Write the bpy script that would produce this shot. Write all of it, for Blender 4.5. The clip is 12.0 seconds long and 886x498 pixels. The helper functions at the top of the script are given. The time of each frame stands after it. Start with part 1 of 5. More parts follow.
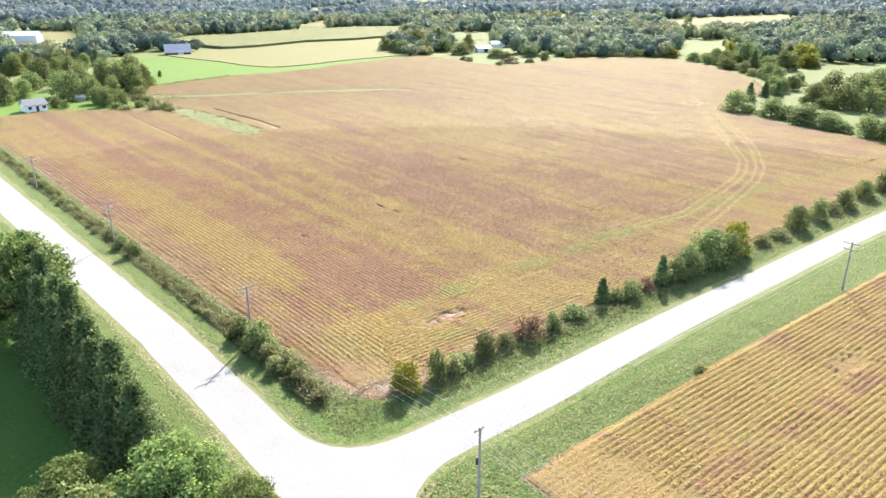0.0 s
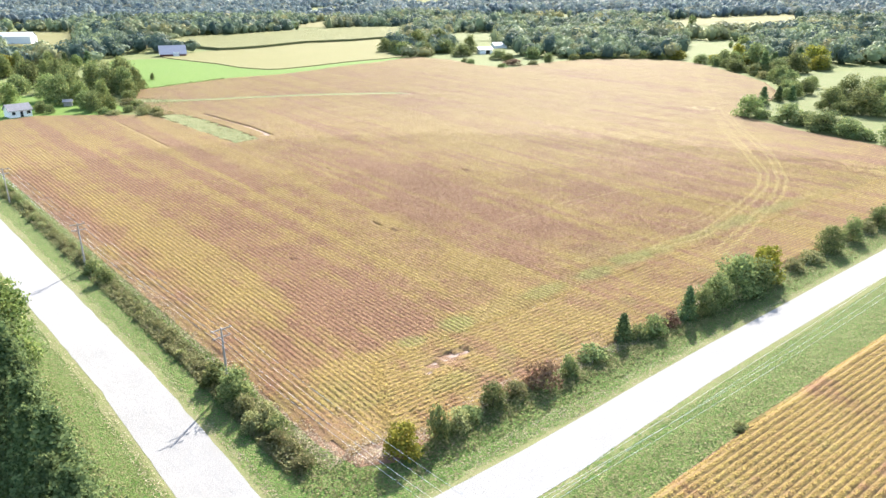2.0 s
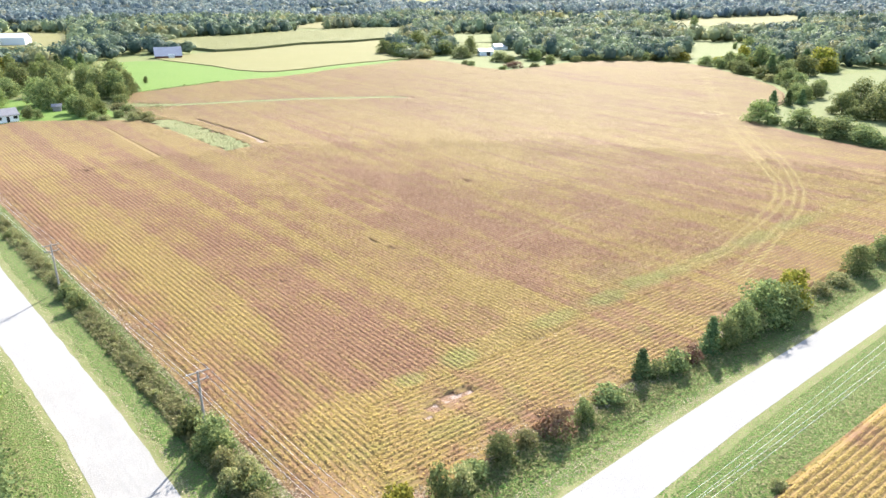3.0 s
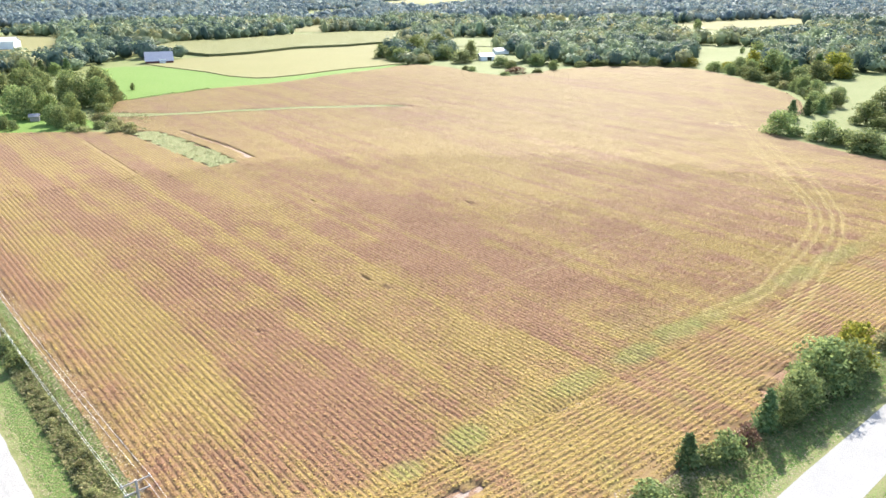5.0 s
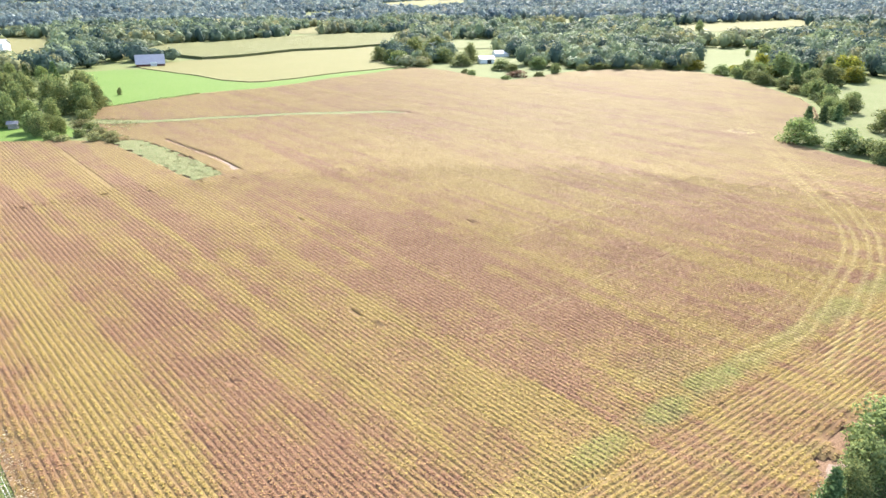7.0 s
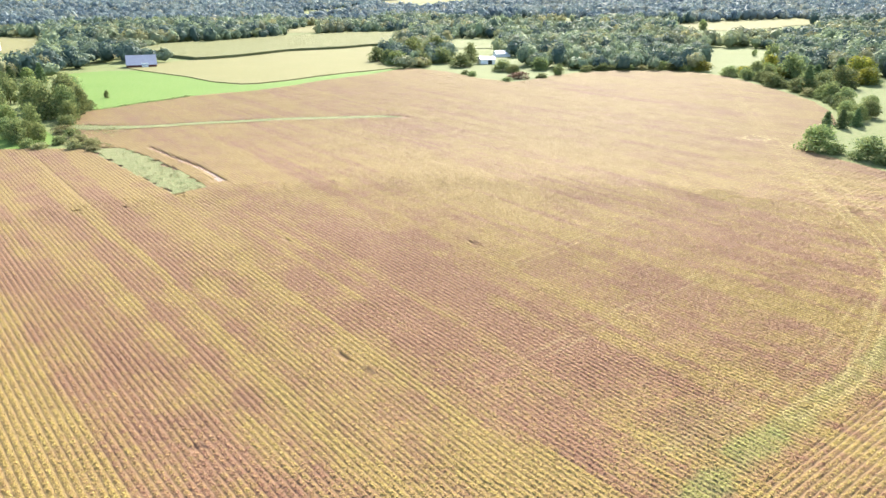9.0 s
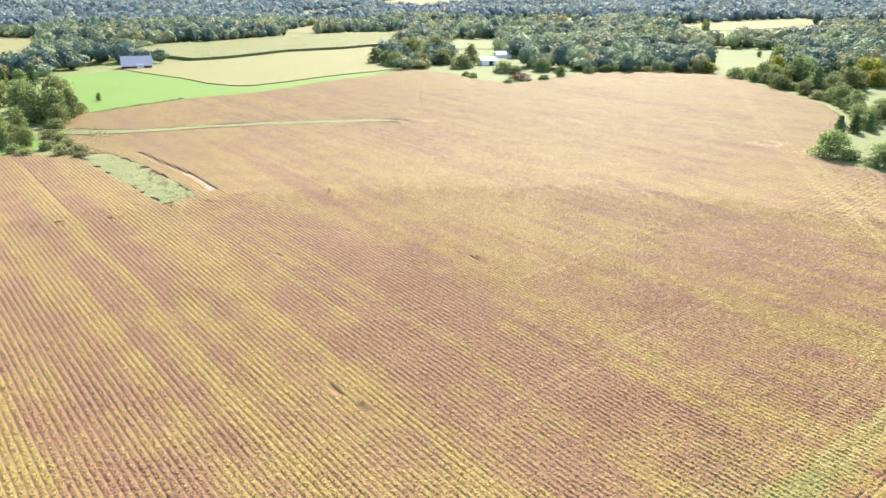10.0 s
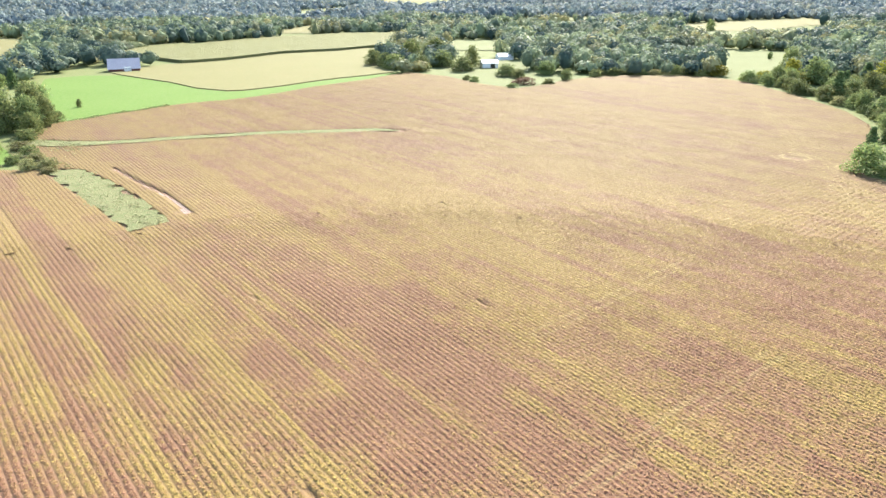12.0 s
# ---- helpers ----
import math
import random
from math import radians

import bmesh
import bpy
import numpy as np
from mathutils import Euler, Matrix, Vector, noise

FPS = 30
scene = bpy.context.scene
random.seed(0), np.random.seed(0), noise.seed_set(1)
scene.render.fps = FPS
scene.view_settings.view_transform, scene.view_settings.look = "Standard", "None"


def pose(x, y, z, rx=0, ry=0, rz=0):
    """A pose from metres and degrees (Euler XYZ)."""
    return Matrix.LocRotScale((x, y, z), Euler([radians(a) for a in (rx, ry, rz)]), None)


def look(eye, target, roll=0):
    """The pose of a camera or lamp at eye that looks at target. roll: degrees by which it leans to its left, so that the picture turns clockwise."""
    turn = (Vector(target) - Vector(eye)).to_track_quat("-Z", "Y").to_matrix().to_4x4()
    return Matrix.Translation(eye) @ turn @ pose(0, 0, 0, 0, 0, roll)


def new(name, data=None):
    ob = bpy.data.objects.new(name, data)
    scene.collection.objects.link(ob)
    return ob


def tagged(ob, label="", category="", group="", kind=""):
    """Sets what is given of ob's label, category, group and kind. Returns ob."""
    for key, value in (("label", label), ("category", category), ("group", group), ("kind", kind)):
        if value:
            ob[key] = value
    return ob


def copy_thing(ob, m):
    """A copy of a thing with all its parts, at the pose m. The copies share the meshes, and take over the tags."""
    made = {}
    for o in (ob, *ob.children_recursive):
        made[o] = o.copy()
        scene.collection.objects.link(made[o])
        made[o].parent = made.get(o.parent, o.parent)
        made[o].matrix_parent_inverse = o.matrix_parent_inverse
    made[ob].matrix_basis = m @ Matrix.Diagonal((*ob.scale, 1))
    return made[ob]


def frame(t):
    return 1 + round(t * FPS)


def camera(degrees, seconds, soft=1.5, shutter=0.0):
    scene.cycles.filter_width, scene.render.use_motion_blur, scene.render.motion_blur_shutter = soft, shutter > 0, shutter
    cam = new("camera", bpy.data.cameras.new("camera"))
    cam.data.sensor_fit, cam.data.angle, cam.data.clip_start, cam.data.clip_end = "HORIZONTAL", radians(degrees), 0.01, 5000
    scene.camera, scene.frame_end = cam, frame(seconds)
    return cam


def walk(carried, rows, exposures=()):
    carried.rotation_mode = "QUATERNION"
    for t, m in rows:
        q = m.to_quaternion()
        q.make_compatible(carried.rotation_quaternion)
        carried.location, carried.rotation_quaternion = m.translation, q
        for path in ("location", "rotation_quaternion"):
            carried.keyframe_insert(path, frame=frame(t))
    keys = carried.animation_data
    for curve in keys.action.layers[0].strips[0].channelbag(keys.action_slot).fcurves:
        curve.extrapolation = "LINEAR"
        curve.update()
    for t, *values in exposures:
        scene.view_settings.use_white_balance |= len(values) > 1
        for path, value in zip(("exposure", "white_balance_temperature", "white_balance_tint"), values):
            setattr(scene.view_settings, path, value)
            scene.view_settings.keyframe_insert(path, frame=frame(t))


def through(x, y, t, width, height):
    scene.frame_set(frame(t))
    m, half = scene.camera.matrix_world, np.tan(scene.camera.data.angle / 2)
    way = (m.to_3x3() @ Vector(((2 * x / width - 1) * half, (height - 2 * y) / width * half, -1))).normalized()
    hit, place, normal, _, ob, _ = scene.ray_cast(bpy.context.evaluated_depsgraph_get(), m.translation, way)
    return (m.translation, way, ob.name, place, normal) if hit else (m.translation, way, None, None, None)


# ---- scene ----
# ---------------------------------------------------------------- camera
cam = camera(65.5, 12.0)
ROLL = -0.17
PATH = (
    (0.0, 0.00, -0.00, 44.99, 0.00, -20.63),
    (0.5, -0.06, 2.19, 44.83, -0.01, -20.62),
    (1.0, -0.14, 4.77, 44.81, -0.01, -20.60),
    (1.5, -0.14, 8.03, 44.91, 0.02, -20.61),
    (2.0, -0.12, 11.99, 45.10, 0.06, -20.63),
    (2.5, -0.19, 16.38, 45.30, 0.05, -20.67),
    (3.0, -0.31, 20.94, 45.56, 0.03, -20.63),
    (3.2, -0.36, 22.76, 45.65, 0.01, -20.60),
    (4.8, -0.71, 35.95, 45.89, -0.05, -20.50),
    (5.0, -0.72, 37.39, 45.93, -0.05, -20.45),
    (5.5, -0.72, 40.93, 46.00, -0.06, -20.42),
    (6.0, -0.78, 44.31, 45.99, -0.10, -20.41),
    (6.5, -0.83, 47.56, 45.91, -0.14, -20.38),
    (7.0, -0.84, 50.73, 45.86, -0.17, -20.35),
    (7.2, -0.84, 52.01, 45.86, -0.21, -20.32),
    (8.8, -0.75, 62.42, 46.23, -0.25, -20.51),
    (9.0, -0.76, 63.95, 46.26, -0.21, -20.49),
    (9.5, -0.76, 67.87, 46.34, -0.21, -20.49),
    (10.0, -0.76, 72.02, 46.42, -0.19, -20.52),
    (10.5, -0.82, 76.45, 46.51, -0.21, -20.57),
    (11.0, -0.87, 81.04, 46.63, -0.22, -20.60),
    (11.5, -0.93, 85.72, 46.80, -0.22, -20.60),
    (12.0, -1.12, 90.45, 46.97, -0.26, -20.60),
)
walk(cam, [(t, pose(x, y, z, 90.0 + tip, 0, turn) @ pose(0, 0, 0, 0, 0, ROLL)) for t, x, y, z, turn, tip in PATH],
     exposures=((0.0, 1.85), (12.0, 1.85)))

# ---------------------------------------------------------------- light
SUN_SIDE, SUN_HIGH = 77.5, 33.0            # degrees from +x to where the sun stands, and above the ground
world = bpy.data.worlds.new("sky")
scene.world = world
world.use_nodes = True
sky = world.node_tree.nodes.new("ShaderNodeTexSky")
sky.sky_type, sky.sun_disc = "NISHITA", False
sky.sun_elevation, sky.sun_rotation = radians(SUN_HIGH), radians(90.0 - SUN_SIDE)
sky.air_density, sky.dust_density, sky.ozone_density = 1.0, 1.5, 1.0
back = world.node_tree.nodes["Background"]
back.inputs["Strength"].default_value = 0.15
world.node_tree.links.new(sky.outputs["Color"], back.inputs["Color"])
sun = new("sun", bpy.data.lights.new("sun", "SUN"))
sun.data.energy, sun.data.angle, sun.data.color = 5.0, radians(0.5), (1.0, 0.95, 0.87)
a, b = radians(SUN_SIDE), radians(SUN_HIGH)
sun.matrix_world = look((300 * math.cos(a) * math.cos(b), 300 * math.sin(a) * math.cos(b), 300 * math.sin(b)), (0, 0, 0))


# ---------------------------------------------------------------- small tools
def hashed(i, j, seed):
    n = (i * 374761393 + j * 668265263 + seed * 974634777) & 0x7FFFFFFF
    n = ((n ^ (n >> 13)) * 1274126177) & 0x7FFFFFFF
    return ((n ^ (n >> 16)) & 0xFFFF) / 65535.0


def cloud(x, y, size, seed=0):
    """Smooth noise from 0 to 1 with lumps of the given size."""
    x, y = np.asarray(x, float) / size, np.asarray(y, float) / size
    i, j = np.floor(x).astype(np.int64), np.floor(y).astype(np.int64)
    fx, fy = x - i, y - j
    fx, fy = fx * fx * (3 - 2 * fx), fy * fy * (3 - 2 * fy)
    low = hashed(i, j, seed) * (1 - fx) + hashed(i + 1, j, seed) * fx
    high = hashed(i, j + 1, seed) * (1 - fx) + hashed(i + 1, j + 1, seed) * fx
    return low * (1 - fy) + high * fy


def ramp(value, low, high):
    s = np.clip((np.asarray(value, float) - low) / (high - low), 0, 1)
    return s * s * (3 - 2 * s)


def inside(x, y, outline):
    x, y = np.asarray(x, float), np.asarray(y, float)
    hit = np.zeros(x.shape, bool)
    for (x0, y0), (x1, y1) in zip(outline, outline[1:] + outline[:1]):
        if y0 != y1:
            hit ^= ((y0 > y) != (y1 > y)) & (x < (x1 - x0) * (y - y0) / (y1 - y0) + x0)
    return hit


def off_line(x, y, line):
    """Distance from a chain of points."""
    best = np.full(np.shape(x), 1e9)
    for (x0, y0), (x1, y1) in zip(line, line[1:]):
        dx, dy = x1 - x0, y1 - y0
        s = np.clip(((x - x0) * dx + (y - y0) * dy) / (dx * dx + dy * dy), 0, 1)
        best = np.minimum(best, np.hypot(x - x0 - s * dx, y - y0 - s * dy))
    return best


def solid(name, verts, faces, material, **values):
    """A mesh object from arrays; values are per-vertex numbers for the material."""
    verts, faces = np.asarray(verts, np.float32), np.asarray(faces, np.int32)
    mesh = bpy.data.meshes.new(name)
    mesh.vertices.add(len(verts))
    mesh.vertices.foreach_set("co", verts.ravel())
    sides = faces.shape[1]
    mesh.loops.add(faces.size)
    mesh.loops.foreach_set("vertex_index", faces.ravel())
    mesh.polygons.add(len(faces))
    mesh.polygons.foreach_set("loop_start", np.arange(0, faces.size, sides, dtype=np.int32))
    mesh.polygons.foreach_set("loop_total", np.full(len(faces), sides, np.int32))
    for key, value in values.items():
        mesh.attributes.new(key, "FLOAT", "POINT").data.foreach_set("value", np.asarray(value, np.float32))
    mesh.materials.append(material)
    mesh.update(calc_edges=True)
    return new(name, mesh)


def part(name, bm, material, parent=None, label=""):
    """One bmesh as one mesh object, under a thing or a part."""
    mesh = bpy.data.meshes.new(name)
    bm.to_mesh(mesh)
    bm.free()
    mesh.materials.append(material)
    ob = new(name, mesh)
    ob.parent = parent
    if label:
        tagged(ob, label)
    return ob


def block(bm, centre, size, bevel=0.0, turn=None):
    made = bmesh.ops.create_cube(bm, size=1.0)["verts"]
    bmesh.ops.scale(bm, vec=size, verts=made)
    if bevel:
        edges = list({e for v in made for e in v.link_edges})
        made = list({v for f in bmesh.ops.bevel(bm, geom=edges, offset=bevel, segments=1, affect="EDGES")["faces"] for v in f.verts} | {v for v in made if v.is_valid})
    if turn is not None:
        bmesh.ops.transform(bm, matrix=turn, verts=made)
    bmesh.ops.translate(bm, vec=centre, verts=made)
    return bm


def rod(bm, p, q, r0, r1, sides=8):
    """A tapered rod from p to q."""
    p, q = Vector(p), Vector(q)
    m = Matrix.Translation((p + q) / 2) @ (q - p).to_track_quat("Z", "Y").to_matrix().to_4x4()
    bmesh.ops.create_cone(bm, cap_ends=True, segments=sides, radius1=r0, radius2=r1, depth=(q - p).length, matrix=m)
    return bm


def terrain(x, y):
    """Flat by the fields, rolling and rising far away."""
    d = np.hypot(x, y)
    far = ramp(d, 800, 3600)
    return far * 22 + ramp(d, 700, 1500) * (cloud(x, y, 420, 3) - 0.5) * 9 - 0.0


# ---------------------------------------------------------------- materials
def material(name, rough=0.9, gloss=0.05):
    m = bpy.data.materials.new(name)
    m.use_nodes = True
    m.node_tree.nodes["Principled BSDF"].inputs["Roughness"].default_value = rough
    m.node_tree.nodes["Principled BSDF"].inputs["Specular IOR Level"].default_value = gloss
    return m, m.node_tree, m.node_tree.nodes["Principled BSDF"]


def node(tree, kind, **inputs):
    n = tree.nodes.new(kind)
    for key, value in inputs.items():
        n.inputs[key.replace("_", " ")].default_value = value
    return n


def grain(tree, size, detail=4.0, stretch=None, low=0.35, high=0.65):
    """Noise in world metres, stretched if asked, spread to 0..1."""
    place = tree.nodes.new("ShaderNodeNewGeometry")
    out = place.outputs["Position"]
    if stretch:
        turn = node(tree, "ShaderNodeMapping", Rotation=(0, 0, radians(stretch[0])), Scale=(stretch[1], stretch[2], 1.0))
        tree.links.new(out, turn.inputs["Vector"])
        out = turn.outputs["Vector"]
    n = node(tree, "ShaderNodeTexNoise", Scale=1.0 / size, Detail=detail, Roughness=0.6)
    tree.links.new(out, n.inputs["Vector"])
    r = node(tree, "ShaderNodeMapRange", From_Min=low, From_Max=high)
    tree.links.new(n.outputs["Fac"], r.inputs["Value"])
    return r.outputs["Result"]


def blend(tree, fac, first, second):
    mix = tree.nodes.new("ShaderNodeMix")
    mix.data_type = "RGBA"
    for socket, value in ((mix.inputs[0], fac), (mix.inputs[6], first), (mix.inputs[7], second)):
        if isinstance(value, (int, float)):
            socket.default_value = value
        elif isinstance(value, tuple):
            socket.default_value = (*value, 1.0)
        else:
            tree.links.new(value, socket)
    return mix.outputs[2]


def times(tree, value, factor):
    m = tree.nodes.new("ShaderNodeMath")
    m.operation = "MULTIPLY"
    tree.links.new(value, m.inputs[0])
    if isinstance(factor, (int, float)):
        m.inputs[1].default_value = factor
    else:
        tree.links.new(factor, m.inputs[1])
    return m.outputs[0]


def number(tree, key):
    n = tree.nodes.new("ShaderNodeAttribute")
    n.attribute_name = key
    return n.outputs["Fac"]


def relief(tree, shader, height, strength, distance):
    b = node(tree, "ShaderNodeBump", Strength=strength, Distance=distance)
    tree.links.new(height, b.inputs["Height"])
    tree.links.new(b.outputs["Normal"], shader.inputs["Normal"])


def patchy(name, first, second, third, size, rough=0.9, bump=0.05, fine=None):
    """Two scales of colour and a fine relief."""
    m, tree, shader = material(name, rough)
    c = blend(tree, grain(tree, size, 5), first, second)
    c = blend(tree, grain(tree, fine or size / 12, 4), c, third)
    tree.links.new(c, shader.inputs["Base Color"])
    relief(tree, shader, grain(tree, (fine or size / 12) / 2, 3), 0.8, bump)
    return m


def leafy(name, dark, light, turned, through=0.3, odd=0.12):
    """Leaves: colour by the leaf clump and by the tree, some light passing through."""
    m, tree, shader = material(name, 0.8)
    geo = tree.nodes.new("ShaderNodeNewGeometry")
    own = tree.nodes.new("ShaderNodeObjectInfo")
    c = blend(tree, geo.outputs["Random Per Island"], dark, light)
    r = node(tree, "ShaderNodeMapRange", From_Min=1.0 - odd, From_Max=1.0)
    tree.links.new(geo.outputs["Random Per Island"], r.inputs["Value"])
    c = blend(tree, r.outputs["Result"], c, turned)
    hue = node(tree, "ShaderNodeHueSaturation")
    for key, low, high in (("Hue", 0.485, 0.515), ("Value", 0.75, 1.3)):
        r = node(tree, "ShaderNodeMapRange", To_Min=low, To_Max=high)
        tree.links.new(own.outputs["Random"], r.inputs["Value"])
        tree.links.new(r.outputs["Result"], hue.inputs[key])
    tree.links.new(c, hue.inputs["Color"])
    tree.links.new(hue.outputs["Color"], shader.inputs["Base Color"])
    glow = tree.nodes.new("ShaderNodeBsdfTranslucent")
    tree.links.new(hue.outputs["Color"], glow.inputs["Color"])
    both = node(tree, "ShaderNodeMixShader", Fac=through)
    tree.links.new(shader.outputs["BSDF"], both.inputs[1])
    tree.links.new(glow.outputs["BSDF"], both.inputs[2])
    tree.links.new(both.outputs["Shader"], tree.nodes["Material Output"].inputs["Surface"])
    return m


def crop(name, rust, gold, green, soil, clump):
    """Ripening soybeans: tone 0..1 from rust to gold, green and height given per vertex."""
    m, tree, shader = material(name, 0.8)
    c = blend(tree, number(tree, "tone"), rust, gold)
    c = blend(tree, number(tree, "fresh"), c, green)
    # haze painted into the far crop as a duller, greyer tint
    c = blend(tree, number(tree, "muted"), c, (0.152, 0.115, 0.068))
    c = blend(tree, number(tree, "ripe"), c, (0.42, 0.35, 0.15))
    if clump:
        c = blend(tree, number(tree, "low"), c, soil)
        geo = tree.nodes.new("ShaderNodeNewGeometry")
        hue = node(tree, "ShaderNodeHueSaturation")
        for key, low, high in (("Hue", 0.483, 0.51), ("Value", 0.8, 1.4)):
            r = node(tree, "ShaderNodeMapRange", To_Min=low, To_Max=high)
            tree.links.new(geo.outputs["Random Per Island"], r.inputs["Value"])
            tree.links.new(r.outputs["Result"], hue.inputs[key])
        tree.links.new(c, hue.inputs["Color"])
        c = hue.outputs["Color"]
    else:
        c = blend(tree, times(tree, grain(tree, 0.5, 4, low=0.4, high=0.7), 0.28), c, tuple(0.6 * v for v in rust))
        c = blend(tree, number(tree, "low"), c, soil)
        relief(tree, shader, grain(tree, 0.3, 4), 0.5, 0.05)
    tree.links.new(c, shader.inputs["Base Color"])
    if clump:
        glow = tree.nodes.new("ShaderNodeBsdfTranslucent")
        tree.links.new(c, glow.inputs["Color"])
        both = node(tree, "ShaderNodeMixShader", Fac=0.14)
        tree.links.new(shader.outputs["BSDF"], both.inputs[1])
        tree.links.new(glow.outputs["BSDF"], both.inputs[2])
        tree.links.new(both.outputs["Shader"], tree.nodes["Material Output"].inputs["Surface"])
    return m


def wooded(name, dark, light, turned):
    """Far trees: shade given per tree."""
    m, tree, shader = material(name, 0.7)
    c = blend(tree, number(tree, "shade"), dark, light)
    c = blend(tree, number(tree, "autumn"), c, turned)
    geo = tree.nodes.new("ShaderNodeNewGeometry")
    hue = node(tree, "ShaderNodeHueSaturation")
    r = node(tree, "ShaderNodeMapRange", To_Min=0.92, To_Max=1.08)
    tree.links.new(geo.outputs["Random Per Island"], r.inputs["Value"])
    tree.links.new(r.outputs["Result"], hue.inputs["Value"])
    tree.links.new(c, hue.inputs["Color"])
    tree.links.new(hue.outputs["Color"], shader.inputs["Base Color"])
    glow = tree.nodes.new("ShaderNodeBsdfTranslucent")
    tree.links.new(hue.outputs["Color"], glow.inputs["Color"])
    both = node(tree, "ShaderNodeMixShader", Fac=0.26)
    tree.links.new(shader.outputs["BSDF"], both.inputs[1])
    tree.links.new(glow.outputs["BSDF"], both.inputs[2])
    tree.links.new(both.outputs["Shader"], tree.nodes["Material Output"].inputs["Surface"])
    return m


RUST, GOLD, FRESH, SOIL = (0.206, 0.111, 0.064), (0.27, 0.2, 0.058), (0.185, 0.216, 0.06), (0.104, 0.066, 0.044)
M_GROUND = patchy("meadow", (0.075, 0.12, 0.032), (0.115, 0.15, 0.045), (0.16, 0.155, 0.075), 14.0, fine=0.8)
M_LAWN = patchy("lawn_grass", (0.035, 0.08, 0.015), (0.048, 0.1, 0.018), (0.062, 0.105, 0.024), 9.0, fine=0.5)
M_VERGE = patchy("verge_grass", (0.05, 0.118, 0.022), (0.092, 0.15, 0.038), (0.165, 0.15, 0.076), 3.0, fine=0.4, bump=0.12)
M_HAY = patchy("hay_grass", (0.075, 0.14, 0.024), (0.092, 0.155, 0.032), (0.11, 0.16, 0.042), 40.0, fine=1.5)
M_PASTURE = patchy("pasture_grass", (0.095, 0.125, 0.042), (0.12, 0.145, 0.056), (0.145, 0.15, 0.07), 25.0, fine=1.5)
M_STUBBLE = patchy("dry_stubble", (0.155, 0.142, 0.062), (0.168, 0.148, 0.068), (0.135, 0.135, 0.055), 30.0, fine=2.0)
M_SWALE = patchy("waterway_grass", (0.1, 0.132, 0.05), (0.145, 0.165, 0.07), (0.185, 0.175, 0.09), 5.0, fine=0.6, bump=0.15)
M_GRAVEL = patchy("pale_gravel", (0.25, 0.246, 0.24), (0.285, 0.281, 0.275), (0.22, 0.212, 0.203), 5.0, bump=0.02, fine=0.12)
M_SHOULDER = patchy("gravel_shoulder", (0.22, 0.18, 0.115), (0.17, 0.165, 0.08), (0.12, 0.15, 0.05), 2.0, bump=0.03, fine=0.2)
M_SOIL = patchy("field_soil", (0.2, 0.125, 0.08), (0.25, 0.16, 0.105), (0.16, 0.1, 0.065), 6.0, bump=0.06, fine=0.25)
M_BARE = patchy("bare_soil", (0.29, 0.22, 0.18), (0.34, 0.27, 0.225), (0.22, 0.16, 0.125), 2.0, bump=0.05, fine=0.25)
M_ROWS = crop("soybean_rows", RUST, GOLD, FRESH, SOIL, False)
M_TUFT = crop("soybean_leaves", RUST, GOLD, FRESH, SOIL, True)
M_LEAF = leafy("oak_leaves", (0.09, 0.118, 0.048), (0.215, 0.245, 0.09), (0.26, 0.255, 0.095), 0.38)
M_LEAF_PALE = leafy("willow_leaves", (0.115, 0.15, 0.052), (0.225, 0.26, 0.092), (0.27, 0.27, 0.1), 0.42)
M_LEAF_OLIVE = leafy("olive_leaves", (0.14, 0.152, 0.064), (0.27, 0.272, 0.12), (0.33, 0.28, 0.15), 0.45, 0.25)
M_LEAF_BRIGHT = leafy("maple_leaves", (0.1, 0.145, 0.046), (0.2, 0.255, 0.08), (0.27, 0.28, 0.09), 0.42)
M_LEAF_GOLD = leafy("yellowing_leaves", (0.14, 0.15, 0.025), (0.3, 0.28, 0.045), (0.36, 0.28, 0.05), 0.35)
M_LEAF_RED = leafy("sumac_leaves", (0.12, 0.075, 0.045), (0.2, 0.13, 0.08), (0.22, 0.1, 0.09))
M_NEEDLE = leafy("cedar_needles", (0.055, 0.085, 0.036), (0.135, 0.175, 0.068), (0.16, 0.19, 0.075), 0.35)
M_BARK = patchy("bark", (0.10, 0.08, 0.06), (0.15, 0.125, 0.1), (0.06, 0.05, 0.04), 0.6, bump=0.03)
# blue of distant haze is mixed into both leaf colours, more in the second
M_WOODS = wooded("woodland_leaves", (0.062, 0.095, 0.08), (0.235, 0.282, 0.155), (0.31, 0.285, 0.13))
M_WOODS_FAR = wooded("hazed_woodland_leaves", (0.082, 0.118, 0.14), (0.2, 0.245, 0.225), (0.26, 0.26, 0.19))
M_POLE = patchy("weathered_pole", (0.33, 0.3, 0.27), (0.42, 0.39, 0.36), (0.24, 0.21, 0.19), 0.8, bump=0.01)
M_WIRE, _t, _s = material("wire_metal", 0.4, 0.5)
_s.inputs["Base Color"].default_value, _s.inputs["Metallic"].default_value = (0.75, 0.75, 0.75, 1), 0.2
M_GLAZE, _t, _s = material("insulator_glaze", 0.2, 0.5)
_s.inputs["Base Color"].default_value = (0.3, 0.3, 0.32, 1)
M_WHITE = patchy("white_siding", (0.78, 0.78, 0.76), (0.8, 0.8, 0.79), (0.7, 0.69, 0.66), 2.0, 0.6, bump=0.01)
M_SHINGLE = patchy("grey_shingles", (0.24, 0.23, 0.24), (0.3, 0.29, 0.3), (0.2, 0.19, 0.2), 1.5, bump=0.02)
M_TIN = patchy("pale_metal_roof", (0.55, 0.57, 0.6), (0.62, 0.63, 0.65), (0.48, 0.48, 0.5), 4.0, 0.4, bump=0.01)
